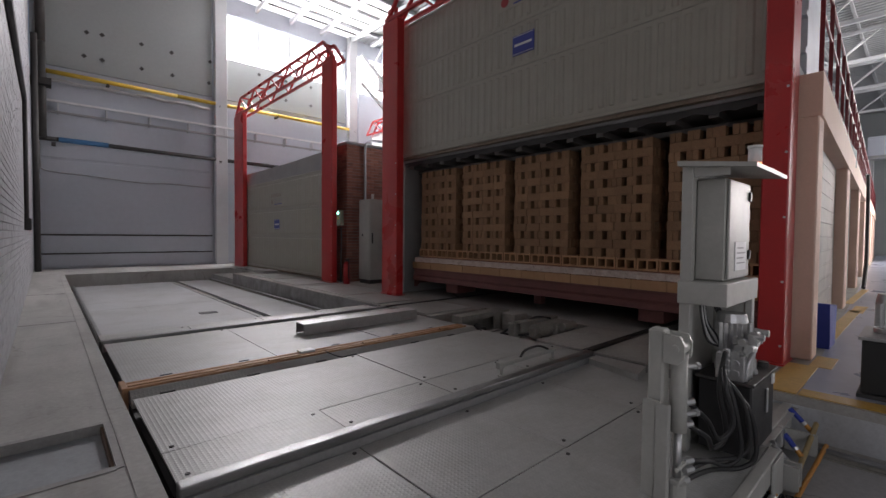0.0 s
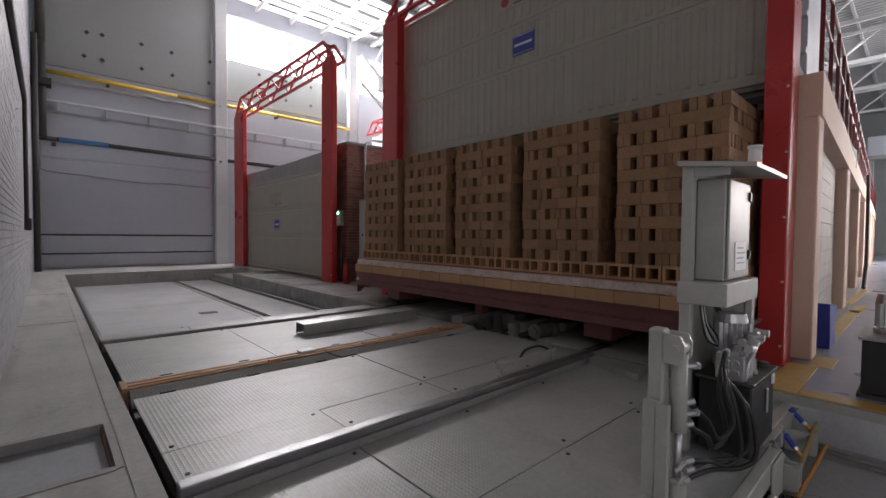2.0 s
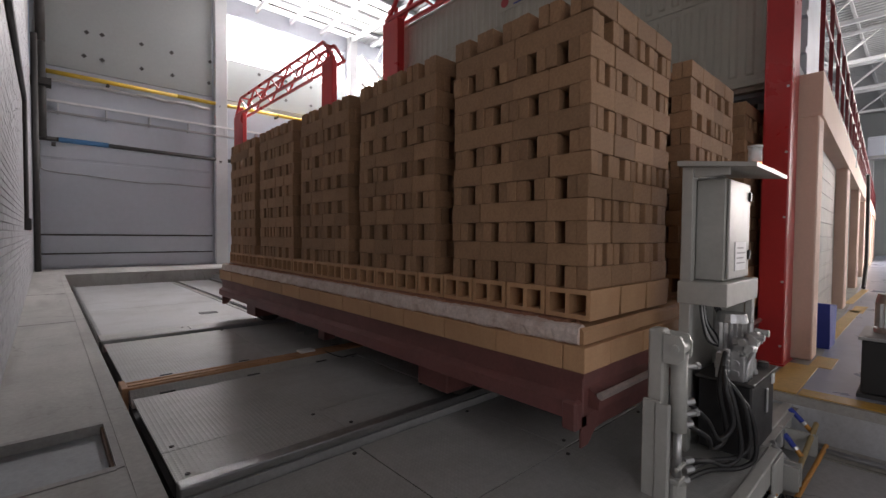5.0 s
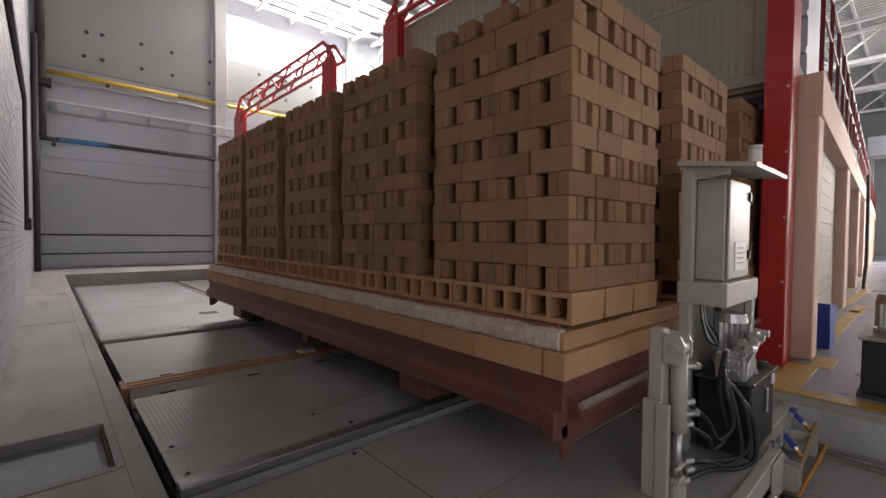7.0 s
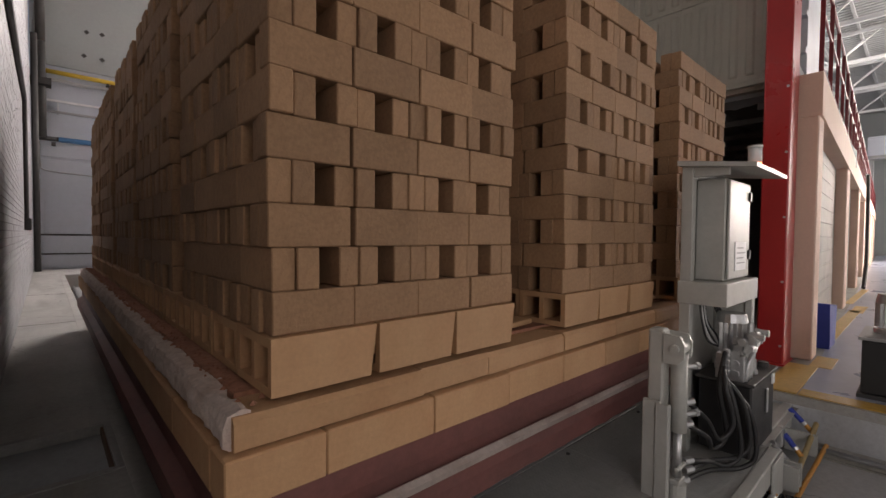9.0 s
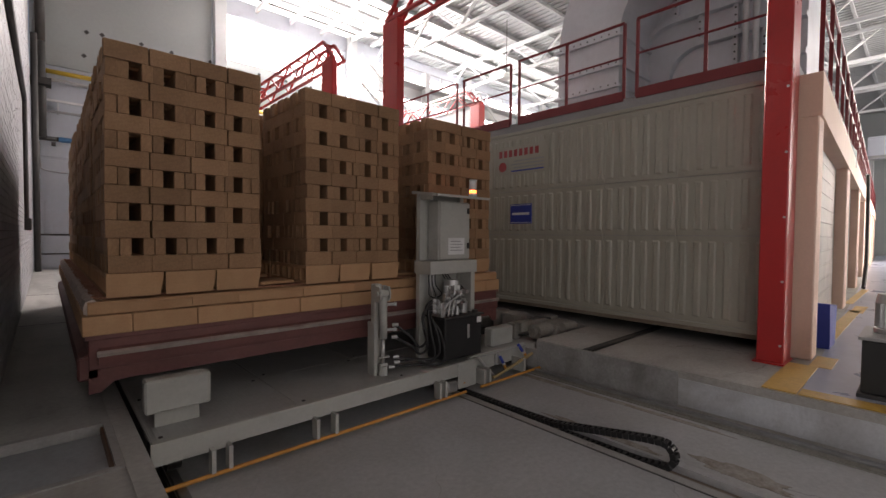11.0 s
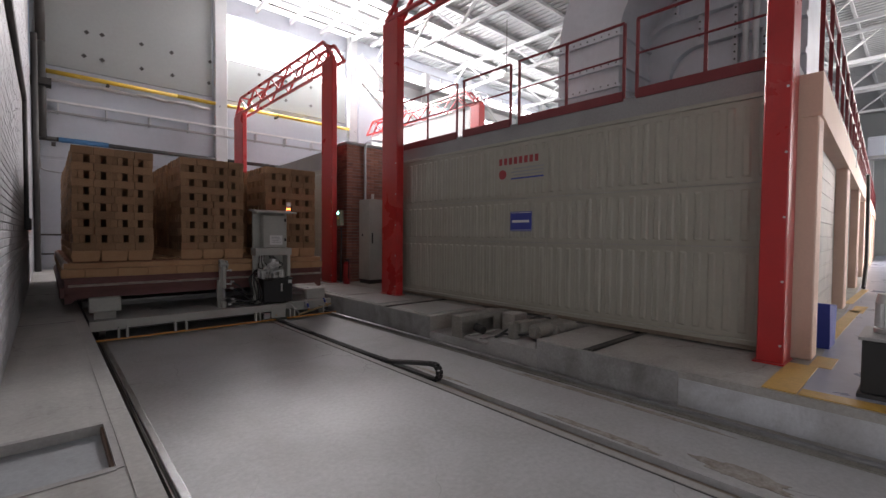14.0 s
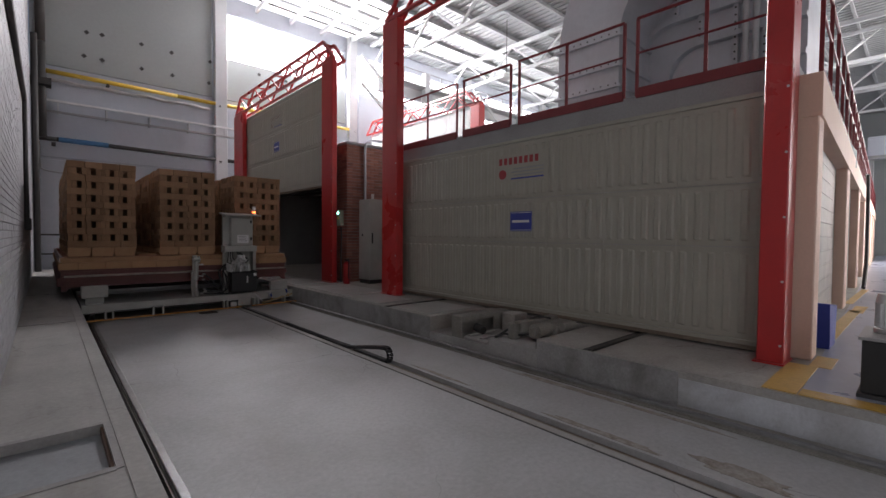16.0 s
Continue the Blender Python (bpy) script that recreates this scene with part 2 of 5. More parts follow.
M_DUSTY = mat("dusty_machine_paint", (0.27, 0.255, 0.23), 0.75, spots=(0.17, 0.15, 0.125), scale=6, grain=40, grain_amount=0.2, bump=0.4)
# sheet tone raised to carry the sheen on the near platform face
M_EDGE_SHEEN = mat("sheen_edge_sheet", (0.66, 0.68, 0.71), 0.42, 0.45, spots=(0.36, 0.355, 0.35), spot_amount=0.85, scale=1.6, grain=40, grain_amount=0.12, streak=((0.3, 0.28, 0.26), (2, 1.5, 0.6), 0.4))
M_STAIN = mat("dried_brown_stain", (0.355, 0.33, 0.295), 0.8, spots=(0.22, 0.18, 0.14), spot_amount=0.9, scale=9, grain=40, grain_amount=0.25, bump=0.4)
M_DIRT = mat("brown_dirt", (0.2, 0.155, 0.115), 0.9, spots=(0.3, 0.27, 0.235), scale=2.5, grain=40, grain_amount=0.25, bump=0.6)
M_REDTEXT = mat("red_lettering", (0.34, 0.04, 0.045), 0.5, scale=4, grain_amount=0.03)
M_ALU = mat("bare_aluminium", (0.6, 0.6, 0.6), 0.35, 0.8, scale=5)
M_DUCT = mat("duct_sheet", (0.6, 0.62, 0.66), 0.45, 0.1, scale=0.8, grain=10, grain_amount=0.04, bump=0.05)
M_ORANGE = mat("orange_bar", (0.6, 0.27, 0.05), 0.5, scale=3)
M_OCHRE = mat("dull_ochre_paint", (0.36, 0.27, 0.13), 0.6, spots=(0.26, 0.18, 0.09), scale=8)
M_HATCH = mat("blue_grey_steel", (0.33, 0.35, 0.37), 0.5, spots=(0.26, 0.27, 0.28), scale=3, streak=((0.24, 0.23, 0.22), (9, 1.5, 1), 0.4))
M_RUST = mat("rust_brown_steel", (0.17, 0.1, 0.065), 0.8, spots=(0.1, 0.06, 0.045), scale=9)
M_GREENC = mat("dull_green_paint", (0.3, 0.33, 0.25), 0.5, scale=3)
M_BEACON = glow("beacon_glow", (1.0, 0.16, 0.03), 6.0)
M_GREENLED = glow("indicator_glow", (0.3, 1.0, 0.7), 6.0)
M_ROOF_GLOW = glow("glowing_roof_sheet", (0.96, 0.98, 1.0), 0.72)
# clerestory glow, also used for the added fill pane in the south wall
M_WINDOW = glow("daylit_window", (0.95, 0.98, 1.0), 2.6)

# diamond relief for the steel deck plates
t = M_PLATE.node_tree
co = t.nodes.new("ShaderNodeTexCoord")
sep = t.nodes.new("ShaderNodeSeparateXYZ")
t.links.new(co.outputs["Object"], sep.inputs[0])


def node_math(op, a, b):
    n = t.nodes.new("ShaderNodeMath")
    n.operation = op
    for k, v in enumerate((a, b)):
        if hasattr(v, "is_linked"):
            t.links.new(v, n.inputs[k])
        elif v is not None:
            n.inputs[k].default_value = v
    return n.outputs[0]


u = node_math("SINE", node_math("MULTIPLY", node_math("ADD", sep.outputs[0], sep.outputs[1]), 120.0), None)
v = node_math("SINE", node_math("MULTIPLY", node_math("SUBTRACT", sep.outputs[0], sep.outputs[1]), 120.0), None)
relief = node_math("POWER", node_math("MAXIMUM", node_math("MULTIPLY", u, v), 0.0), 1.6)
bump = t.nodes.new("ShaderNodeBump")
bump.inputs["Strength"].default_value, bump.inputs["Distance"].default_value = 0.8, 0.0022
t.links.new(relief, bump.inputs["Height"])
t.links.new(bump.outputs[0], t.nodes["Principled BSDF"].inputs["Normal"])

# ---- the large structure ----
b = B()
box(b, 0.553, -9, -0.3, 3.03, Y_END, 0)
box(b, X_PIT_L - 0.02, -9, -0.3, 0.553, Y_END, -0.13)
box(b, 3.17, -9, -0.3, X_PIT_R + 0.02, Y_END, 0)
box(b, 3.03, -9, -0.3, 3.17, Y_END, -0.07)
floor_pit = setting("pit_floor", b, M_PIT, "pale worn concrete floor of the transfer pit")
b = B()
for x0, y0, x1, y1 in ((X_WALL, -9, X_PIT_L, 2.70), (X_WALL, 3.42, X_PIT_L, Y_BACK), (0.27, 2.70, X_PIT_L, 3.42)):
    box(b, x0, y0, -0.3, x1, y1, Z_PLAT)
box(b, X_WALL, 2.70, -0.3, 0.27, 3.42, Z_PLAT - 0.07)
setting("walkway", b, M_CONC, "grey concrete walkway along the painted brick wall")
b = B()
NX, NY0, NY1 = 5.36, 2.98, 4.86       # the pusher's recess in the platform
prism(b, [(X_PIT_R, -9), (46, -9), (46, Y_END), (4.75, Y_END), (4.75, 14.0), (X_PIT_R, 14.0), (X_PIT_R, NY1), (NX, NY1), (NX, NY0), (X_PIT_R, NY0)], "z", -0.3, Z_PLAT)
setting("platform", b, M_CONC_L, "raised concrete platform in front of the kilns")
# near stretch: the brighter light on this face is put into its colour
b = B()
box(b, X_PIT_R - 0.006, -8.9, 0.06, X_PIT_R - 0.001, 1.45, Z_PLAT - 0.065, 0.001)
setting("trim", b, M_EDGE_SHEEN, "pale platform edge sheet with its sheen put into the colour")
# far stretch: stains, plus shade put into the colour
for y0, y1 in ((1.455, NY0 - 0.006), (NY1 + 0.006, 13.99)):
    b = B()
    box(b, X_PIT_R - 0.007, y0, 0.003, X_PIT_R - 0.001, y1, Z_PLAT - 0.012, 0.001)
    setting("trim", b, M_KERB_SHADED, "stained concrete platform face, darkened for shade")
b = B()
box(b, X_PIT_R, NY0, -0.3, NX, 3.72, 0.247)
box(b, X_PIT_R, 3.72, -0.3, NX, NY1, 0.15)
setting("recess_floor", b, M_CONC_D, "sunken concrete floor of the pusher recess")
b = B()
box(b, X_PIT_R, 14.0, -0.3, 4.75, Y_END, 0.19)
setting("platform_step", b, M_CONC_D, "low concrete step at the pit end")
b = B()
box(b, X_PIT_L, Y_END, -0.3, 46, Y_BACK, Z_PLAT - 0.004)
setting("pavement", b, M_CONC, "concrete strip at the end of the pit")
b = B()
for y0, z0, y1, z1 in ((-9.3, -0.3, -3.9, Z_ROOF), (-3.9, 3.4, -0.7, Z_ROOF), (-3.9, -0.3, -0.7, Z_PLAT), (-0.7, -0.3, Y_BACK + 0.3, Z_ROOF)):
    box(b, X_WALL - 0.3, y0, z0, X_WALL - 0.012, y1, z1)
wall_w = setting("wall_west", b, M_MORTAR, "white painted brick wall beside the walkway")
b = B()
WIN = [(5.4, 10.72), (11.38, 18.4), (19.4, 26.0), (27.0, 33.5)]
box(b, X_WALL, Y_BACK, 0, 46, Y_BACK + 0.3, 8.5)
box(b, X_WALL, Y_BACK, 10.25, 46, Y_BACK + 0.3, Z_ROOF)
edges = [X_WALL] + [w for pair in WIN for w in pair] + [46]
for k in range(0, len(edges), 2):
    box(b, edges[k], Y_BACK, 8.5, edges[k + 1], Y_BACK + 0.3, 10.25)
wall_n = setting("wall_north", b, M_PANEL, "pale panelled end wall with clerestory windows")
# wide panels proud of the end wall, a darker field above
for name, x0, z0, x1, z1, m, lab in (
        ("wall_panel", -0.16, 6.85, 4.89, 10.97, M_PANEL_G, "smooth grey upper wall panel"),
        ("wall_panel", -0.16, 3.95, 4.89, 6.68, M_PANEL, ""),
        ("wall_panel", -0.16, 1.5, 4.89, 3.87, M_PANEL, ""),
        ("wall_panel", -0.16, 0.88, 4.89, 1.44, M_PANEL, ""),
        ("wall_panel", -0.16, 0.43, 4.89, 0.83, M_PANEL, ""),
        ("wall_panel", 5.38, 6.85, 10.68, 8.48, M_PANEL_G, ""),
        ("wall_panel", 5.38, 3.95, 10.68, 6.68, M_PANEL, ""),
        ("wall_panel", 5.38, 0.43, 10.68, 3.87, M_PANEL, ""),
        ("wall_panel", 11.41, 3.33, 18.34, 8.4, M_PANEL, "")):
    b = B()
    box(b, x0, Y_BACK - 0.05, z0, x1, Y_BACK - 0.003, z1, 0.01)
    part(name, b, m, wall_n, lab)
for z0, z1 in ((0.835, 0.875), (1.445, 1.495)):
    b = B()
    box(b, -0.15, Y_BACK - 0.02, z0, 4.88, Y_BACK - 0.002, z1)
    part("panel_joint", b, M_RAIL_D, wall_n)
for x, z in ((1.12, 8.15), (1.52, 8.18), (2.62, 8.2), (3.54, 8.17), (4.83, 8.18), (1.04, 7.36), (1.51, 7.35), (2.62, 7.35), (3.56, 7.35), (4.78, 7.36), (6.68, 8.16), (7.82, 8.16), (8.96, 8.16), (7.82, 7.34), (8.96, 7.34)):
    b = B()
    prism(b, [(x - 0.075, z), (x, z - 0.075), (x + 0.075, z), (x, z + 0.075)], "y", Y_BACK - 0.075, Y_BACK - 0.051)
    part("anchor_plate", b, M_DARK, wall_n)
for x in (4.94, 10.76, 18.6, 26.2):
    b = B()
    box(b, x, Y_BACK - 0.35, 0, x + 0.42, Y_BACK - 0.06, Z_ROOF - 0.1, 0.01)
    part("column", b, M_STEEL_W, wall_n)
# unseen wall; its wide band only holds the added glowing fill pane
b = B()
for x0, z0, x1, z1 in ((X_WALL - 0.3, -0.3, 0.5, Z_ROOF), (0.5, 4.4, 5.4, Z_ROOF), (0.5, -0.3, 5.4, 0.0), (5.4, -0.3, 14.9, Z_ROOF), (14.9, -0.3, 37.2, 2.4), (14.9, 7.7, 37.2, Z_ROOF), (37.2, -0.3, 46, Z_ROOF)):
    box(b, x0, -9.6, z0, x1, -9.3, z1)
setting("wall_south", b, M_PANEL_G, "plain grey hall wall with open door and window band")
b = B()
box(b, -300, -500, -0.5, 400, 500, -0.31)
setting("ground", b, M_CONC, "grey concrete yard around the hall")
b = B()
box(b, 46, -9.6, -0.3, 46.3, Y_BACK + 0.3, Z_ROOF)
setting("wall_east", b, M_PANEL_G, "plain grey hall end wall")
b = B()
box(b, X_WALL - 0.3, -9.6, Z_ROOF, 46.3, Y_BACK + 0.3, Z_ROOF + 0.2)
for k in range(23):
    box(b, X_WALL, -9 + k * 1.4, Z_ROOF - 0.16, 46, -8.9 + k * 1.4, Z_ROOF)
for k in range(160):
    box(b, X_WALL + 0.1 + k * 0.29, -9.3, Z_ROOF - 0.035, X_WALL + 0.2 + k * 0.29, Y_BACK, Z_ROOF + 0.01)
setting("ceiling", b, M_ROOF, "white ribbed sheet metal roof")
# sheets given an even glow to brighten the roof beside the end wall
for k, (y0, y1) in enumerate(((14.92, 16.18), (16.32, 17.58), (17.72, Y_BACK - 0.02))):
    b = B()
    box(b, 4.4, y0, Z_ROOF - 0.06, 11.2, y1, Z_ROOF - 0.045)
    setting("roof_light_sheet", b, M_ROOF_GLOW, "glowing white roof sheet beside the end wall")
for x in (2.3, 3.75, 5.2, 6.6, 8.03, 9.46, 10.9):
    b = B()
    box(b, x - 0.05, 13.2, Z_ROOF - 0.34, x + 0.05, Y_BACK - 0.01, Z_ROOF - 0.165)
    setting("roof_rafter", b, M_STEEL_W, "white painted steel rafter")
for y in (15.5, 16.95, 18.2):
    b = B()
    box(b, 0.2, y, Z_ROOF - 0.1, 11.2, y + 0.07, Z_ROOF - 0.062)
    setting("roof_lath", b, M_RAIL_D, "dark lath across the roof sheets")
for k, (a, c) in enumerate(WIN):
    b = B()
    box(b, a, Y_BACK + 0.2, 8.5, c, Y_BACK + 0.22, 10.25)
    w = setting("window_%d" % (k + 1), b, M_WINDOW, "bright daylit clerestory window")
    for x in [a + (c - a) * q / 4 for q in range(5)]:
        b = B()
        box(b, x - 0.03, Y_BACK + 0.12, 8.5, x + 0.03, Y_BACK + 0.19, 10.25)
        part("window_frame", b, M_STEEL_W, w)

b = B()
# glowing pane with bars, added out of view to brighten the hall's side
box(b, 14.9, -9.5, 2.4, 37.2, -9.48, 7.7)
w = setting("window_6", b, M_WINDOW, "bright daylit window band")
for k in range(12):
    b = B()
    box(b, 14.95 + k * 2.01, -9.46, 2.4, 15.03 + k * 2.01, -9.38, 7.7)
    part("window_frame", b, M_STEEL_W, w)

# painted floors of the passage beside the kiln
b = B()
prism(b, [(4.42, -9), (45, -9), (45, 0.64 + 1.76), (5.0, 0.64), (4.42, 0.62)], "z", Z_PLAT, Z_PLAT + 0.004)
setting("passage_floor", b, M_BLUEFLOOR, "glossy blue-grey painted passage floor")
for k, (x0, y0, x1, y1) in enumerate(((4.22, -9, 4.40, 0.62), (4.22, 0.63, 5.25, 0.85), (5.255, 0.54, 5.75, 0.70), (6.9, 0.68, 9.9, 0.82), (9.6, 0.64, 10.6, 0.8), (10.9, 0.86, 14.2, 0.98))):
    b = B()
    box(b, x0, y0, Z_PLAT + 0.002, x1, y1, Z_PLAT + 0.009)
    setting("floor_marking", b, M_YELLOW, "worn yellow painted floor line")

# pit rails and joints
r = thing("pit_rail", "worn steel running rail set flush in the pit floor", "rail")
b = B()
box(b, 0.535, -8.9, -0.128, 0.552, Y_END - 0.05, 0.004)
part("rail_web", b, M_RAIL_D, r)
b = B()
box(b, 0.556, -8.9, 0.001, 0.612, Y_END - 0.05, 0.032, 0.008, 2)
part("rail_head", b, M_RAIL, r)
r = thing("pit_rail", "dark steel running rail beside the platform edge", "rail")
b = B()
box(b, 4.045, -8.9, 0.0, 4.13, Y_END - 0.05, 0.012)
box(b, 4.063, -8.9, 0.012, 4.087, Y_END - 0.05, 0.04)
part("rail_foot", b, M_DUSTY, r)
b = B()
box(b, 4.045, -8.9, 0.04, 4.105, Y_END - 0.05, 0.065, 0.008, 2)
part("rail_head", b, M_RAIL, r)
b = B()
box(b, 2.938, -8.9, 0.0, 2.95, Y_END - 0.05, 0.003)
part("channel_joint", b, M_DARK, floor_pit)
b = B()
box(b, 2.955, -8.9, 0.0, 3.029, Y_END - 0.05, 0.005)
part("channel_kerb", b, M_CONC, floor_pit)
b = B()
box(b, 3.031, -8.9, -0.0695, 3.169, Y_END - 0.05, -0.05)
part("channel_dirt", b, M_DIRT, floor_pit, "brown dirt in the floor channel")
# near-black strip along the floor of the rail trough
b = B()
box(b, 0.395, -8.9, -0.129, 0.53, Y_END - 0.05, -0.11)
part("dirt_strip", b, M_DARK, floor_pit)
b = B()
box(b, 0.64, 11.0, 0.0, 2.93, 11.004, 0.0025)
part("floor_joint", b, M_CONC_D, floor_pit)
for cx, cy, rx, ry, seed in ((3.36, 0.78, 0.1, 0.3, 1), (3.24, 1.75, 0.035, 0.55, 2), (3.24, 3.6, 0.025, 0.35, 4), (3.96, 2.2, 0.04, 1.2, 3)):
    b = B()
    rim = []
    for k in range(40):
        a = k * math.pi / 20
        r = 1 + 0.55 * noise.noise((math.cos(a) * 1.6, math.sin(a) * 1.6, seed * 3.7)) + 0.25 * noise.noise((math.cos(a) * 5, math.sin(a) * 5, seed * 1.3))
        rim.append((cx + rx * r * math.cos(a), cy + ry * r * math.sin(a)))
    prism(b, rim, "z", 0.0005, 0.0035)
    part("dirt_patch", b, M_STAIN, floor_pit, "dried brown dirt on the pit floor")
b = B()
box(b, 2.2, 9.3, 0.001, 2.5, 9.5, 0.012)
part("drain_cover", b, M_DARK, floor_pit)
# sunken hatch in the walkway
h = thing("floor_hatch", "sunken steel floor hatch in the walkway", "hatch")
b = B()
box(b, X_WALL, 2.74, Z_PLAT - 0.07, 0.235, 3.385, Z_PLAT - 0.055)
part("cover", b, M_HATCH, h)
b = B()
box(b, 0.236, 2.735, Z_PLAT - 0.069, 0.25, 3.388, Z_PLAT - 0.012)
part("inner_angle", b, M_RUST, h, "rust-brown angle iron rim")
for x0, y0, x1, y1 in ((0.251, 2.70, 0.285, 3.42), (X_WALL, 3.39, 0.25, 3.435), (X_WALL, 2.685, 0.25, 2.73)):
    b = B()
    box(b, x0, y0, Z_PLAT - 0.069, x1, y1, Z_PLAT + 0.006)
    part("frame", b, M_CONC_D, h)
for y in (1.2, 7.6, 11.2):
    b = B()
    box(b, X_WALL, y, Z_PLAT, X_PIT_L - 0.1, y + 0.012, Z_PLAT + 0.003)
    setting("walkway_joint", b, M_DARK, "dark joint across the walkway")
b = B()
box(b, X_PIT_L - 0.1, -9, Z_PLAT, X_PIT_L + 0.004, Y_END - 0.05, Z_PLAT + 0.006)
setting("kerb_edge", b, M_CONC, "steel-edged border of the walkway")

# ---- near kiln ----
Y0, Y1 = 0.98, 7.30
Z_MOUTH, Z_TOP = 2.98, 3.33


def kiln_body(name_label, xf, y0, y1, zt, zm, x_end=40, slant=0.0):
    k = thing("kiln", name_label, "kiln")
    b = B()
    prism(b, [(xf, y0 - 0.07), (x_end, y0 - 0.07 + (x_end - xf) * slant), (x_end, y0 + (x_end - xf) * slant), (xf, y0)], "z", Z_PLAT, zt)
    part("side_wall", b, M_DOOR_TRIM, k)
    for nm, c in (("side_wall", (xf, y1, Z_PLAT, x_end, y1 + 0.4, zt)), 
                  ("roof", (xf, y0 + 0.001, zm, xf + 0.2, y1, zt - 0.06)), ("roof", (xf + 0.2, y0 + 0.001, zm, xf + 6.6, y1, zt - 0.003)), ("roof", (xf + 6.6, y0 + 34 * slant, zm, max(x_end, xf + 7), y1, zt - 0.003)), ("end_wall", (xf + 5.2, y0, Z_PLAT, xf + 5.4, y1, zm))):
        b = B()
        box(b, *c)
        part(nm, b, M_DOOR_TRIM if nm == "side_wall" else M_MOUTH, k)
    for q in range(14):
        b = B()
        yy = y0 + 0.2 + q * (y1 - y0 - 0.4) / 13
        box(b, xf + 0.02, yy - 0.05, zm - 0.08, xf + 5.18, yy + 0.05, zm - 0.004)
        part("roof_beam", b, M_MOUTH, k)
    for q in range(6):
        b = B()
        box(b, xf + 0.35 + q * 0.8, y0 + 0.02, zm - 0.14, xf + 0.43 + q * 0.8, y1 - 0.02, zm - 0.081)
        part("cross_beam", b, M_MOUTH, k)
    b = B()
    box(b, xf - 0.024, y0, zm + 0.055, xf - 0.002, y1, zt - 0.004)
    part("front_fascia", b, M_DOOR_TRIM, k, "plain grey sheet fascia over the mouth")
    # ragged near-black curtain under the lintel
    n = 90
    edge = [(y0 + 0.1 + (y1 - y0 - 0.2) * q / n, zm - 0.03 - 0.035 * noise.noise((q * 0.31, y0, 2.0)) - 0.025 * noise.noise((q * 1.3, 4.0, y0))) for q in range(n + 1)]
    b = B()
    prism(b, edge + [(edge[-1][0], zm + 0.05), (edge[0][0], zm + 0.05)], "x", xf - 0.001, xf + 0.018)
    part("seal_curtain", b, M_DARK, k)
    return k


kiln = kiln_body("long tunnel kiln clad in grey sheet with peach columns", X_FACE, Y0, Y1, Z_TOP, Z_MOUTH, slant=0.044)
for k in range(8):
    x = 5.5 + k * 4.5
    b = B()
    d = k * 4.5 * 0.044
    box(b, x, 0.715 + d, Z_PLAT, x + (0.28 if k == 0 else 0.4), 0.905 + d, 2.74, 0.012)
    part("column", b, M_PEACH, kiln, "peach plastered concrete column")
b = B()
prism(b, [(5.5, 0.695), (40, 0.695 + 34.5 * 0.044), (40, 0.905 + 34.5 * 0.044), (5.5, 0.905)], "z", 2.74, 3.15)
part("edge_beam", b, M_PEACH, kiln, "peach plastered edge beam")
for k in range(7):
    for z in range(12):
        b = B()
        x = 5.82 + k * 4.5
        d = 0.86 + (x - 5.5) * 0.044
        prism(b, [(x, d), (x + 4.15, d + 0.183), (x + 4.15, d + 0.218), (x, d + 0.035)], "z", Z_PLAT + 0.02 + z * 0.2, Z_PLAT + 0.214 + z * 0.2)
        part("cladding_board", b, M_CLAD, kiln)
far_kiln = kiln_body("second kiln with grey sheet top behind its gate", 5.55, 10.42, 16.65, 3.72, 3.12, x_end=11.0)
b = B()
prism(b, [(10.4, 3.27), (16.7, 3.27), (16.7, 3.60), (10.4, 3.74)], "x", 5.45, 5.548)
part("fascia", b, M_DOOR_TRIM, far_kiln, "dark grey sheet fascia")


def guard_rail(label, p, q, posts, toe=True):
    """A red railing of flat bars between two points at floor level."""
    g = thing("guard_rail", label, "railing", "railings on the kiln")
    p, q = V(p), V(q)
    up = V((0, 0, 1))
    toe_z = abs(q.x - p.x) < 0.01
    if toe:
        b = B()
        beam(b, p + up * 0.1, q + up * 0.1, 0.02, 0.2) if abs(q.x - p.x) > abs(q.y - p.y) else box(b, p.x - 0.01, min(p.y, q.y), p.z + 0.175, p.x + 0.01, max(p.y, q.y), p.z + 0.30)
        part("toe_board", b, M_RAILRED, g)
    for nm, h in (("top_rail", 1.16), ("mid_rail", 0.73)):
        b = B()
        cyl(b, p + up * h, q + up * h, 0.019 if nm == "top_rail" else 0.014, 8)
        part(nm, b, M_RAILRED, g)
    for k in range(posts):
        c = p.lerp(q, k / (posts - 1))
        b = B()
        box(b, c.x + 0.011, c.y - 0.02, c.z + (0.165 if toe_z else 0.0), c.x + 0.03, c.y + 0.02, c.z + 1.16)
        part("post", b, M_RAILRED, g)
    return g


for a, c, n in ((0.95, 2.496, 3), (2.664, 4.346, 3), (4.516, 5.574, 2), (5.747, 7.38, 3)):
    guard_rail("red painted steel railing on the kiln roof edge", (X_FACE - 0.034, a, 3.12), (X_FACE - 0.034, c, 3.12), n)
for k in range(8):
    guard_rail("red painted steel railing along the kiln side", (5.9 + k * 4.2, 0.77 + k * 0.185, 3.152), (9.9 + k * 4.2, 0.77 + (k + 0.95) * 0.185, 3.152), 5)

# ---- gate posts with lattice girders ----


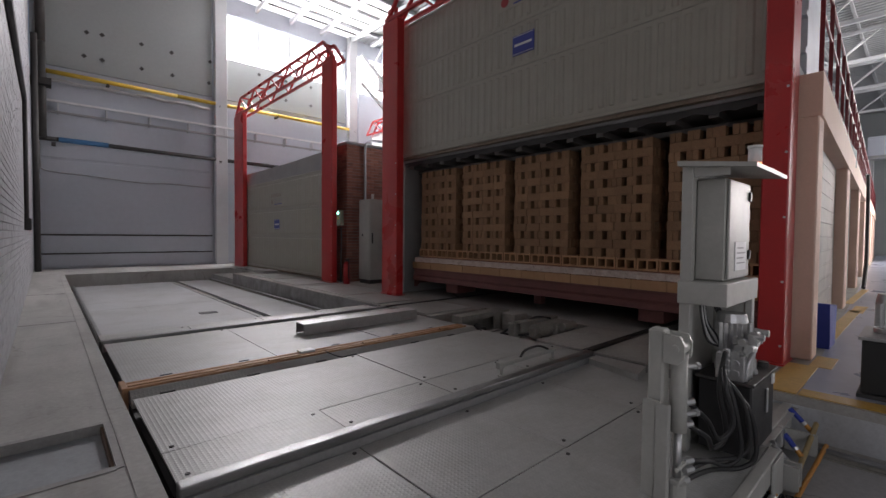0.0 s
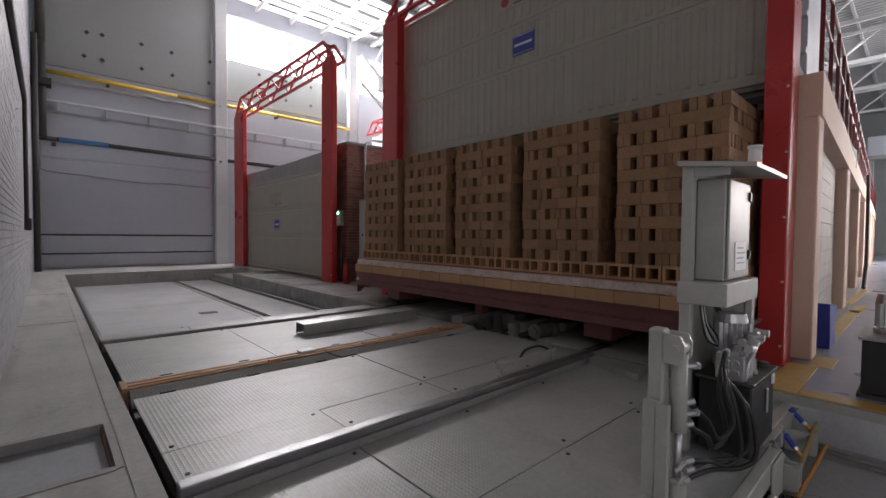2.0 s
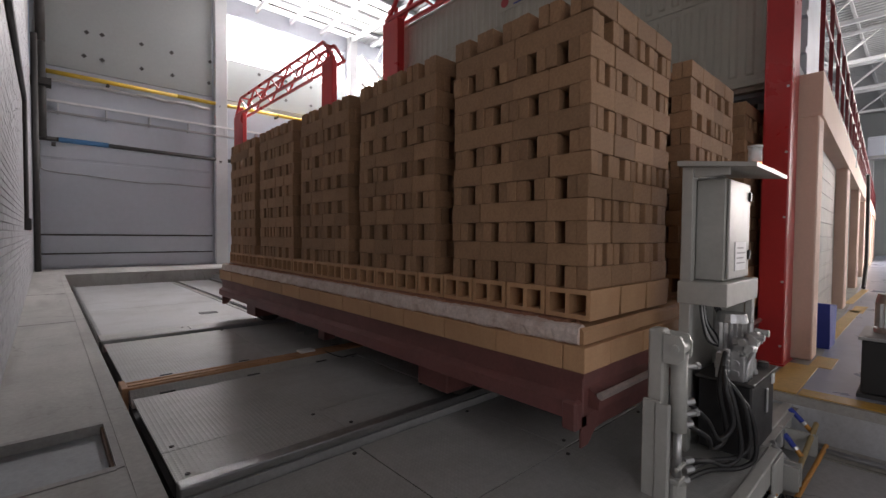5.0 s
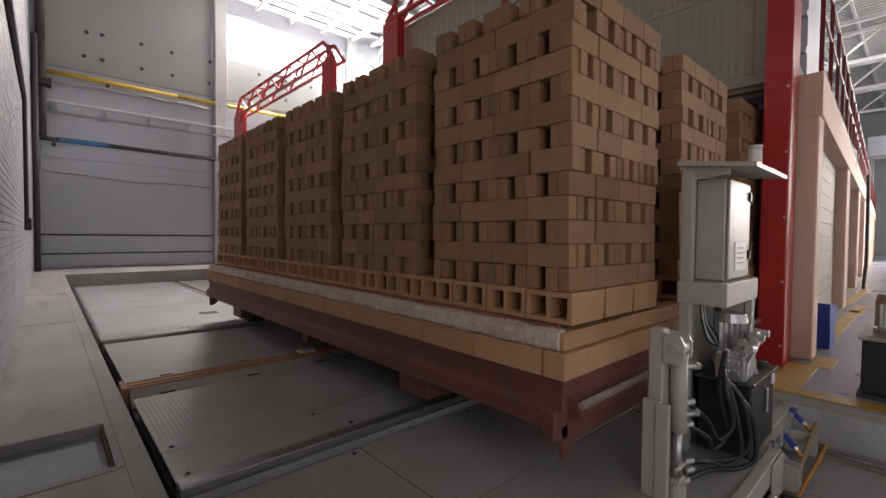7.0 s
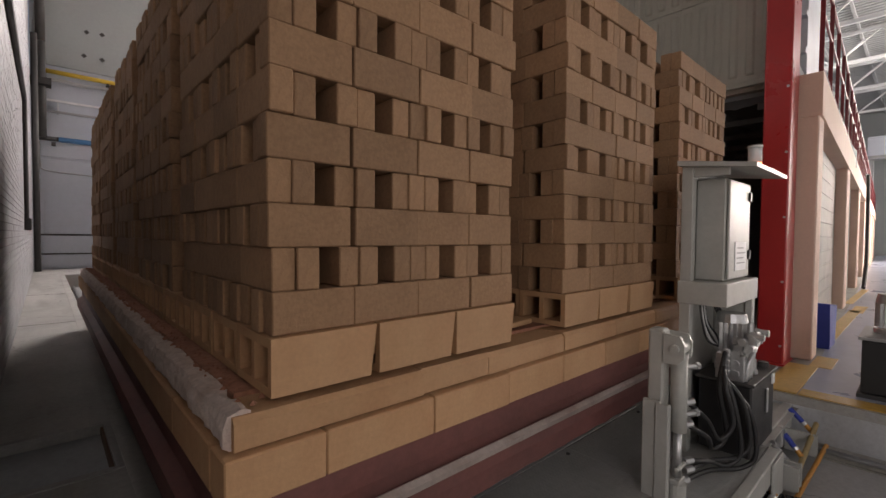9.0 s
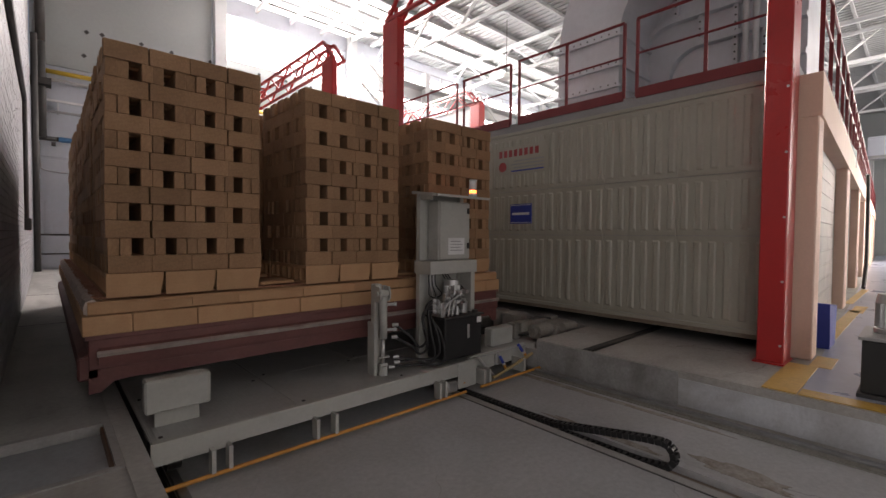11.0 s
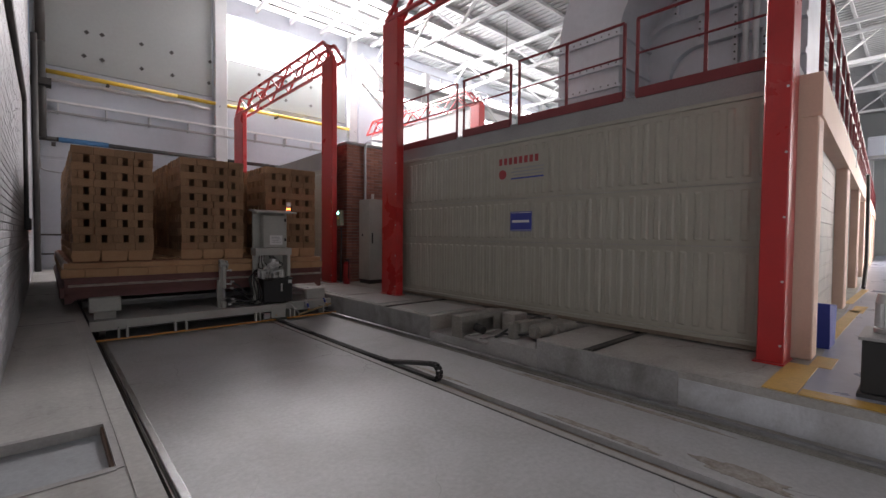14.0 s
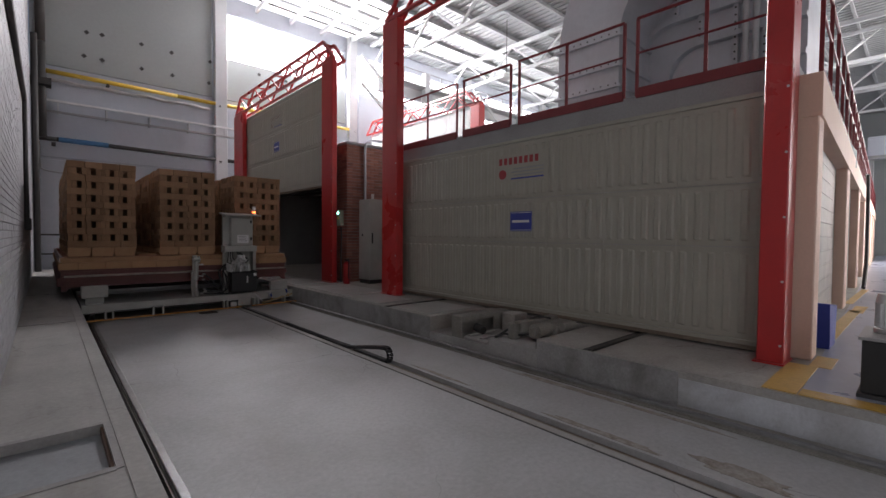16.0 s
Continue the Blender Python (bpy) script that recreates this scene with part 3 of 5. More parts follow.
def gate_post(x, y, w, d, top):
    p = thing("gate_post", "glossy red painted steel gate post", "post", "posts of the kiln gates")
    b = B()
    box(b, x, y, Z_PLAT + 0.016, x + d, y + w, top, 0.012)
    part("shaft", b, M_RED, p)
    b = B()
    box(b, x - 0.012, y - 0.012, Z_PLAT, x + d + 0.03, y + w + 0.03, Z_PLAT + 0.015)
    part("base_plate", b, M_RED, p)
    b = B()
    box(b, x + d + 0.002, y + w - 0.05, Z_PLAT + 0.02, x + d + 0.05, y + w - 0.005, top - 0.4)
    part("guide_rail", b, M_RED, p)
    for k in range(5):
        b = B()
        cyl(b, (x - 0.012, y + 0.025, 0.55 + k * 0.6), (x, y + 0.025, 0.55 + k * 0.6), 0.012, 6)
        part("bolt", b, M_ALU, p)
    b = B()
    box(b, x + 0.02, y + 0.03, top, x + d - 0.02, y + w - 0.03, top + 0.12, 0.02)
    for s in (-0.05, 0.14):
        box(b, x + 0.08, y + w / 2 + s, top + 0.12, x + 0.16, y + w / 2 + s + 0.03, top + 0.3)
    part("pulley_block", b, M_RED, p)
    return p


def lattice_girder(x, y0, y1, z0, z1, d):
    g = thing("lattice_girder", "red painted steel lattice girder above the gate", "girder", "girders of the kiln gates")
    for xx in (x, x + d):
        for nm, z in (("lower_chord", z0), ("upper_chord", z1)):
            b = B()
            s = 0.5 if nm == "upper_chord" else 0.0
            beam(b, (xx, y0 + s, z), (xx, y1 - s, z), 0.06, 0.06)
            part(nm, b, M_RED, g)
        for s, e in ((y0, y0 + 0.5), (y1, y1 - 0.5)):
            b = B()
            beam(b, (xx, s, z0), (xx, e, z1), 0.06, 0.06)
            part("end_brace", b, M_RED, g)
        n = 9
        ys = [y0 + 0.5 + (y1 - y0 - 1.0) * k / n for k in range(n + 1)]
        for k in range(n):
            b = B()
            beam(b, (xx, ys[k], z1 if k % 2 else z0), (xx, ys[k + 1], z0 if k % 2 else z1), 0.04, 0.04)
            part("diagonal", b, M_RED, g)
    for k in range(5):
        yy = y0 + 0.6 + (y1 - y0 - 1.2) * k / 4
        b = B()
        beam(b, (x, yy, z1), (x + d, yy, z1), 0.04, 0.04)
        part("cross_bar", b, M_RED, g)
    return g


gate_post(5.06, 0.86, 0.21, 0.34, 5.74)
gate_post(5.06, 6.92, 0.50, 0.17, 5.74)
lattice_girder(5.08, 0.95, 7.3, 5.77, 6.25, 0.3)
gate_post(5.22, 9.80, 0.55, 0.14, 5.82)
gate_post(5.22, 16.3, 0.95, 0.14, 5.82)
lattice_girder(5.25, 9.8, 17.1, 5.85, 6.38, 0.3)
gate_post(11.6, 10.9, 0.45, 0.3, 6.3)
lattice_girder(11.6, 11.1, 18.3, 6.35, 6.9, 0.3)

# ---- lifting gates ----


def lifting_gate(label, x, y0, y1, z0, z1, columns, panel_mat, bands=(0.0, 0.373, 0.677, 1.0)):
    """A gate of ribbed steel cassettes in rows, with an edge frame and a dark bottom seal."""
    g = thing("kiln_gate", label, "gate")
    b = B()
    box(b, x + 0.02, y0, z0, x + 0.12, y1, z1)
    part("backing", b, M_DOOR_TRIM, g)
    for nm, c in (("edge_frame", (x - 0.012, y0, z1 - 0.05, x + 0.02, y1, z1)), ("edge_frame", (x - 0.012, y0, z0, x + 0.02, y1, z0 + 0.05)),
                  ("edge_frame", (x - 0.012, y0, z0 + 0.05, x + 0.02, y0 + 0.05, z1 - 0.05)), ("edge_frame", (x - 0.012, y1 - 0.05, z0 + 0.05, x + 0.02, y1, z1 - 0.05))):
        b = B()
        box(b, *c, 0.004)
        part(nm, b, panel_mat, g)
    w = (y1 - y0 - 0.1) / columns
    for r in range(3):
        za, zb = z0 + 0.05 + (z1 - z0 - 0.1) * bands[r], z0 + 0.05 + (z1 - z0 - 0.1) * bands[r + 1]
        b = B()
        h = zb - za
        ys = [(0.0015, 0)] + [(w * (k + 0.5) / 6 + o, u) for k in range(6) for o, u in ((-0.042, 0), (-0.022, 1), (0.022, 1), (0.042, 0))] + [(w - 0.0015, 0)]
        zs = [(0.004, 0), (0.06, 0), (0.08, 1), (h - 0.08, 1), (h - 0.06, 0), (h - 0.004, 0)]
        grid = [[b.verts.new((x - 0.012 * u * q, y, z)) for y, u in ys] for z, q in zs]
        for g0, g1 in zip(grid, grid[1:]):
            for k in range(len(ys) - 1):
                b.faces.new((g0[k], g0[k + 1], g1[k + 1], g1[k]))
        rim = grid[0] + [r[-1] for r in grid[1:]] + grid[-1][-2::-1] + [r[0] for r in grid[-2:0:-1]]
        back = [b.verts.new((x + 0.019, q.co.y, q.co.z)) for q in rim]
        for k in range(len(rim)):
            b.faces.new((rim[k], rim[(k + 1) % len(rim)], back[(k + 1) % len(rim)], back[k]))
        me = mesh_of("cassette", b, panel_mat)
        for c in range(columns):
            ob = new("cassette", me)
            ob.parent = g
            ob.location = (0, y0 + 0.05 + c * w, za)
    b = B()
    box(b, x + 0.015, y0 + 0.03, z0 - 0.05, x + 0.11, y1 - 0.03, z0 - 0.002)
    part("bottom_seal", b, M_DIRT, g)
    return g


gate = lifting_gate("beige ribbed steel lifting gate of the near kiln", 5.40, 1.0, 7.32, 0.44, 3.04, 7, M_DOOR, (0.0, 0.388, 0.655, 1.0))
far_gate = lifting_gate("beige ribbed steel lifting gate of the far kiln", 5.40, 10.4, 16.68, 0.44, 3.25, 7, M_DOOR)
lifting_gate("white ribbed steel lifting gate of a distant kiln, raised", 11.7, 11.4, 18.0, 3.75, 6.3, 7, M_WHITE)


def gate_signs(g, x, y, zl, zb, ink):
    """A pale maker's plate with plain red shapes and a small blue sign plate."""
    s = B()
    box(s, x - 0.022, y - 0.49, zl - 0.21, x - 0.018, y + 0.49, zl + 0.22)
    plate = part("maker_plate", s, M_DOOR, g, "pale plate with faded lettering shapes")
    for k in range(8):
        s = B()
        yy = y + 0.44 - k * 0.098
        box(s, x - 0.026, yy - 0.06, zl + 0.065, x - 0.0225, yy, zl + 0.17)
        box(s, x - 0.0262, yy - 0.05, zl + 0.085, x - 0.024, yy - 0.02, zl + 0.145)
        part("letter_shape", s, ink, plate)
    s = B()
    cyl(s, (x - 0.026, y + 0.37, zl - 0.08), (x - 0.0225, y + 0.37, zl - 0.08), 0.075, 20)
    part("round_emblem", s, ink, plate)
    for k in range(4):
        s = B()
        box(s, x - 0.026, y - 0.4, zl - 0.17 + k * 0.05, x - 0.0225, y + 0.2 - 0.05 * (k % 2), zl - 0.148 + k * 0.05)
        part("text_bar", s, M_SIGNBLUE if k == 0 else M_DOOR_TRIM, plate)
    s = B()
    box(s, x - 0.03, y - 0.2, zb - 0.15, x - 0.018, y + 0.2, zb + 0.15, 0.003)
    sign = part("sign_plate", s, M_SIGNBLUE, g, "small blue sign plate with a white line")
    s = B()
    box(s, x - 0.033, y - 0.16, zb - 0.018, x - 0.0305, y + 0.16, zb + 0.018)
    part("text_bar", s, M_WHITE, sign)
    for zz in (zb - 0.135, zb + 0.128):
        s = B()
        box(s, x - 0.033, y - 0.185, zz, x - 0.0305, y + 0.185, zz + 0.007)
        part("sign_border", s, M_WHITE, sign)


gate_signs(gate, 5.40, 4.16, 2.60, 1.78, M_REDTEXT)
gate_signs(far_gate, 5.40, 13.65, 2.65, 1.86, M_FADED)

# ---- kiln car, in its own space: x from its front edge, y and z as on the plan ----
CY0, CY1, CL = 1.115, 7.03, 3.98
car = thing("kiln_car", "kiln car with oxide red steel frame and yellow refractory deck", "kiln car")


def pieces(name, me, parent, places):
    for p in places:
        ob = new(name, me)
        ob.parent = parent
        ob.matrix_basis = p
    return me


b = B()
box(b, 0.0, CY0 - 0.005, 0.66, CL, CY1 + 0.005, 0.86, 0.006)
part("steel_frame", b, M_OXIDE, car)
b = B()
box(b, -0.015, CY0 - 0.015, 0.86, CL + 0.015, CY1 + 0.015, 0.886)
part("top_flange", b, M_OXIDE, car)
for x, s in ((0.0, -1), (CL, 1)):
    b = B()
    prism(b, [(x + s * 0.001, 0.765), (x + s * 0.045, 0.735), (x + s * 0.05, 0.655), (x + s * 0.03, 0.648), (x + s * 0.001, 0.655)], "y", CY0 + 0.02, CY1 - 0.02)
    part("end_beam", b, M_OXIDE, car)
for y, s in ((CY0 - 0.03, 1), (CY1 + 0.03, -1)):
    b = B()
    prism(b, [(y - 0.05 * s, 0.757), (y - 0.058 * s, 0.782), (y - 0.04 * s, 0.794), (y - 0.024 * s, 0.785), (y - 0.03 * s, 0.764)], "x", 0.04, CL - 0.04)
    part("sand_seal_lip", b, M_SEAL, car, "worn bare steel sealing lip")
    b = B()
    prism(b, [(y - 0.029 * s, 0.70), (y - 0.036 * s, 0.757), (y + 0.024 * s, 0.80), (y + 0.024 * s, 0.70)], "x", 0.05, CL - 0.05)
    part("seal_flange", b, M_OXIDE, car)
    b = B()
    n = 60
    low = [(0.0 + CL * q / n, 0.575 + 0.012 * noise.noise((q * 0.7, y, 0.0)) - (0.07 if q < 2 or q > n - 2 else 0)) for q in range(n + 1)]
    prism(b, low + [(CL, 0.699), (0.0, 0.699)], "y", y + 0.03 * s, y + 0.042 * s)
    part("skirt_blade", b, M_OXIDE, car)
# wheel boxes and wheels
for y in (2.31, 5.98):
    for x in (0.06, 3.42):
        b = B()
        box(b, x, y - 0.155, 0.475, x + 0.5, y + 0.165, 0.66, 0.01)
        part("wheel_box", b, M_OXIDE, car)
        b = B()
        cyl(b, (x + 0.25, y - 0.05, 0.55), (x + 0.25, y + 0.05, 0.55), 0.16, 20)
        cyl(b, (x + 0.25, y + 0.05, 0.55), (x + 0.25, y + 0.075, 0.55), 0.185, 20)
        part("wheel", b, M_RAIL_D, car)
b = B()
box(b, 0.1, 4.0, 0.50, 0.22, 4.13, 0.66)
part("pusher_stop", b, M_OXIDE, car)
for y in (2.9, 3.5, 4.9, 5.6):
    b = B()
    box(b, 0.12, y, 0.62, CL - 0.12, y + 0.09, 0.659)
    part("long_beam", b, M_OXIDE, car)
b = B()
box(b, -0.055, CY0 + 0.0, 0.597, 0.06, CY0 + 0.085, 0.745, 0.012)
part("buffer", b, M_OXIDE, car)
# brick course round the edge, then the overhanging lip course
b = B()
box(b, 0.046, CY0 + 0.151, 0.887, CL - 0.046, CY1 - 0.151, 1.114)
part("deck_core", b, M_DECK, car, "dusty refractory deck")
random.seed(3)


def brick_mesh(name, l, w, h, m, bevel):
    b = B()
    box(b, 0, 0, 0, l, w, h, bevel)
    return mesh_of(name, b, m)


ny = 13
ly = (CY1 - CY0 - 0.20) / ny
me2 = brick_mesh("edge_brick", 0.12, ly - 0.004, 0.125, M_HOLLOW, 0.004)
cuts = [-0.03, 0.236] + [0.628 + 0.392 * k for k in range(9)] + [CL + 0.03]
for x0, x1 in zip(cuts, cuts[1:]):
    me = brick_mesh("edge_brick", x1 - x0 - 0.004, 0.12, 0.125, M_HOLLOW, 0.004)
    pieces("edge_brick", me, car, [pose(x0, y + random.uniform(-0.004, 0.004), 0.888, 0, 0, random.uniform(-0.4, 0.4)) for y in (CY0 - 0.025, CY1 - 0.095)])
pieces("edge_brick", me2, car, [pose(x + random.uniform(-0.003, 0.003), CY0 + 0.10 + k * ly, 0.888) for k in range(ny) for x in (-0.03, CL - 0.09)])
cuts = [0.0, 0.6, 0.925, 1.45, 1.96, 2.47, 2.98, 3.49, CL]
for x0, x1 in zip(cuts, cuts[1:]):
    b = B()
    prism(b, [(0, 0), (0.15, 0), (0.15, 0.082), (0.012, 0.082), (0, 0.066)], "x", 0, x1 - x0 - 0.003)
    me = mesh_of("lip_brick", b, M_HOLLOW)
    pieces("lip_brick", me, car, [pose(x0, CY0 + random.uniform(-0.005, 0.005), 1.019 + random.uniform(0, 0.003), 0, 0, random.uniform(-0.3, 0.3)), pose(x1, CY1, 1.019, 0, 0, 180)])
# fibre blanket along both ends: a lumpy strip in lengths
for x0, sgn in ((0.0, 1), (CL, -1)):
    for seg in range(6):
        ya = CY0 + 0.02 + seg * (CY1 - CY0 - 0.04) / 6
        yb = ya + (CY1 - CY0 - 0.04) / 6 - 0.004
        b = B()
        N = 40
        prev = None
        for k in range(N + 1):
            y = ya + (yb - ya) * k / N
            ring = []
            for q, (dx, z) in enumerate(((-0.006, 1.016), (-0.016, 1.03), (-0.016, 1.075), (-0.006, 1.104), (0.016, 1.112), (0.045, 1.108), (0.045, 1.016))):
                j = noise.noise((y * 7 + q * 1.7, q * 0.9, x0)) * (0.013 if q < 6 else 0) + noise.noise((y * 34, q * 2.1, x0)) * (0.009 if q < 6 else 0)
                ring.append(b.verts.new((x0 + sgn * (dx + j), y, z + j * 0.5)))
            if prev:
                for q in range(7):
                    b.faces.new((prev[q], prev[(q + 1) % 7], ring[(q + 1) % 7], ring[q]))
            else:
                b.faces.new(ring)
            prev = ring
        b.faces.new(prev[::-1])
        part("fibre_edge", b, M_FIBRE, car, "ragged whitish ceramic fibre edging")
# crumbs of red refractory along the deck's ends
crumbs = random.Random(17)
verts, faces = [], []
for k in range(900):
    x, y, r = crumbs.uniform(0.03, 0.105), crumbs.uniform(CY0 + 0.05, CY1 - 0.05), crumbs.uniform(0.004, 0.015)
    if k % 2:
        x = CL - x
    n0 = len(verts)
    verts += [V((x + r * math.cos(a) * crumbs.uniform(0.7, 1.5), y + r * math.sin(a) * crumbs.uniform(0.7, 1.8), 1.108)) for a in (0.3, 1.9, 3.4, 4.9)] + [V((x, y, 1.112 + r * 0.8))]
    faces += [(n0, n0 + 1, n0 + 4), (n0 + 1, n0 + 2, n0 + 4), (n0 + 2, n0 + 3, n0 + 4), (n0 + 3, n0, n0 + 4)]
me = bpy.data.meshes.new("deck_rubble")
me.from_pydata(verts, [], faces)
me.materials.append(M_DECK)
ob = new("deck_rubble", me)
ob.parent = car
tagged(ob, "loose red refractory crumbs", kind="stuff")
# loose thin tiles lying in the gaps between the stacks
b = B()
box(b, 0, 0, 0, 0.30, 0.30, 0.025, 0.004)
me = mesh_of("deck_tile", b, M_HOLLOW)
pieces("deck_tile", me, car, [pose(1.145 + i * 1.387, CY0 + 0.17 + j * 0.62 + random.uniform(-0.05, 0.05), 1.124, 0, 0, random.uniform(-6, 6)) for i in range(2) for j in range(9)])
# hollow blocks under the stacks, open towards the car's ends
b = B()
BL, BW, BH = 0.328, 0.268, 0.156
ys, zs = (0, 0.024, BW / 2 - 0.012, BW / 2 + 0.012, BW - 0.024, BW), (0, 0.024, BH - 0.026, BH)
grid = {(e, p, q): b.verts.new((e * BL, ys[p], zs[q])) for e in (0, 1) for p in range(6) for q in range(4)}
solid = {(p, q) for p in range(5) for q in range(3) if not (q == 1 and p in (1, 3))}
for p, q in solid:
    ring = ((p, q), (p + 1, q), (p + 1, q + 1), (p, q + 1))
    for e in (0, 1):
        b.faces.new([grid[(e, *r)] for r in ring])
    for k, nb in enumerate(((p, q - 1), (p + 1, q), (p, q + 1), (p - 1, q))):
        if nb not in solid:
            r0, r1 = ring[k], ring[(k + 1) % 4]
            b.faces.new((grid[(0, *r0)], grid[(0, *r1)], grid[(1, *r1)], grid[(1, *r0)]))
for vtx in b.verts:   # ends lean in towards the foot
    if vtx.co.x > BL / 2:
        vtx.co.x -= 0.022 * (1 - vtx.co.z / BH)
me = mesh_of("hollow_block", b, M_HOLLOW)
pieces("hollow_block", me, car, [pose(0.10 + i * 1.387 + k * 0.334 + random.uniform(-0.004, 0.004), 1.135 + j * 0.2795 + random.uniform(-0.004, 0.004), 1.122, 0, 0, random.uniform(-0.8, 0.8))
                                 for i in range(3) for k in range(3) for j in range(21)])

# ---- brick stacks: thirteen courses on edge, turned a quarter from course to course ----
SZ = 1.28
L_B, W_B, H_B = 0.248, 0.0655, 0.1185
ROWS = []
at = 0.0
for count in (2, 2, 3, 2, 2):
    for k in range(count):
        ROWS.append(at)
        at += W_B + 0.0015
    at += 0.0655
SPAN = at - 0.0655
b = B()
box(b, -L_B / 2, -W_B / 2, 0, L_B / 2, W_B / 2, H_B - 0.0012, 0.0035)
BRICK = mesh_of("brick", b, M_CLAY)
CUBE_F = [(0, 3, 2, 1), (4, 5, 6, 7), (0, 1, 5, 4), (1, 2, 6, 5), (2, 3, 7, 6), (3, 0, 4, 7)]


def brick_stack(i, j, rnd):
    """Outer bricks that face the front and the near side are parts; the rest of the stack is one joined part."""
    s = thing("brick_stack", "square stack of new tan clay bricks set on edge with gaps", "brick stack", "brick stacks on the kiln car")
    verts, faces = [], []
    for c in range(13):
        along_x = c % 2 == 0
        sx, sy = rnd.uniform(-0.006, 0.006), rnd.uniform(-0.006, 0.006)
        for r, off in enumerate(ROWS):
            for k in range(4):
                a, q = (k + 0.5) * (SPAN / 4) + rnd.uniform(-0.003, 0.003), off + W_B / 2 + rnd.uniform(-0.0015, 0.0015)
                turn = rnd.uniform(-1.1, 1.1)
                push = rnd.uniform(-0.007, 0.007)
                x, y, rz = (a + push, q, turn) if along_x else (q, a + push, 90 + turn)
                x, y = x + sx, y + sy
                if along_x:
                    outer = (k == 0 and i == 0) or (r == 0 and j == 0)
                else:
                    outer = (r == 0 and i == 0) or (k == 0 and j == 0)
                m = pose(x, y, c * 0.119, 0, 0, rz)
                if outer:
                    ob = new("brick", BRICK)
                    ob.parent = s
                    ob.matrix_basis = m
                else:
                    n0 = len(verts)
                    for z in (0, H_B - 0.001):
                        for px, py in ((-1, -1), (1, -1), (1, 1), (-1, 1)):
                            verts.append(m @ V((px * L_B / 2, py * W_B / 2, z)))
                    faces += [tuple(n0 + f for f in face) for face in CUBE_F]
    me = bpy.data.meshes.new("inner_bricks")
    me.from_pydata(verts, [], faces)
    me.materials.append(M_CLAY)
    inner = new("inner_bricks", me)
    inner.parent = s
    tagged(inner, kind="stuff")
    return s


rnd = random.Random(11)
stacks = []
for i in range(3):
    for j in range(5):
        stacks.append((brick_stack(i, j, rnd), 0.105 + i * 1.387, 1.155 + j * 1.197))

# ---- transfer trolley, built where it stands before the kiln ----
trolley = thing("transfer_trolley", "grey steel transfer trolley with checker plate deck and rails", "transfer trolley")
TX0, TX1 = 0.45, 4.14
b = B()
box(b, TX0, 0.72, 0.13, TX1, 6.50, 0.262)
part("chassis", b, M_DARK, trolley)
b = B()
box(b, TX0, 0.54, 0.18, 3.21, 0.60, 0.305, 0.006)
part("front_beam", b, M_GREY, trolley)
b = B()
box(b, 3.22, 0.64, 0.14, TX1 + 0.02, 0.70, 0.305, 0.006)
part("front_beam", b, M_GREY, trolley)
b = B()
box(b, TX0 + 0.02, 0.601, 0.18, 3.21, 0.66, 0.284)
box(b, TX0 - 0.01, 0.53, 0.17, 0.86, 0.539, 0.31, 0.003)
part("beam_web", b, M_GREY, trolley)
b = B()
box(b, TX0, 6.50, 0.10, TX1, 6.57, 0.33, 0.006)
part("rear_beam", b, M_GREY, trolley)


def plates(x0, x1, y0, y1, z, nx, ny, shift=0.0):
    wx, wy = (x1 - x0) / nx, (y1 - y0) / ny
    b = B()
    box(b, 0, 0, 0, wx - 0.007, wy - 0.007, 0.008, 0.002)
    me = mesh_of("deck_plate", b, M_PLATE)
    pieces("deck_plate", me, trolley, [pose(x0 + a * wx, y0 + c * wy, z + random.uniform(-0.0015, 0.0015), random.uniform(-0.15, 0.15), random.uniform(-0.15, 0.15)) for a in range(nx) for c in range(ny)])
    b = B()
    cyl(b, (0, 0, 0), (0, 0, 0.006), 0.013, 6)
    me = mesh_of("plate_bolt", b, M_DARK)
    pieces("plate_bolt", me, trolley, [pose(x0 + a * wx + dx, y0 + c * wy + dy, z + 0.008) for a in range(nx) for c in range(ny) for dx, dy in ((0.06, 0.05), (wx - 0.07, wy - 0.06))])


plates(TX0, TX1, 0.60, 2.235, 0.285, 4, 2)
plates(TX0, TX1, 2.385, 2.76, 0.347, 4, 1)
plates(TX0, TX1, 2.76, 3.81, 0.347, 2, 1)
plates(TX0, TX1, 4.17, 5.89, 0.347, 3, 1)
plates(TX0, TX1, 6.07, 6.50, 0.325, 4, 1)
for y in (2.31, 5.98):
    b = B()
    box(b, TX0, y - 0.07, 0.25, TX1, y + 0.07, 0.335)
    part("rail_bed", b, M_DOOR_TRIM, trolley)
    b = B()
    box(b, TX0 - 0.01, y - 0.055, 0.335, TX1 + 0.01, y + 0.03, 0.385, 0.008, 2)
    part("deck_rail", b, M_RAIL, trolley, "polished steel deck rail")
    # dark bar beside the rail, a groove's shade put into its colour
    b = B()
    box(b, TX0, y + 0.032, 0.335, TX1, y + 0.07, 0.352)
    part("rail_groove", b, M_DARK, trolley)
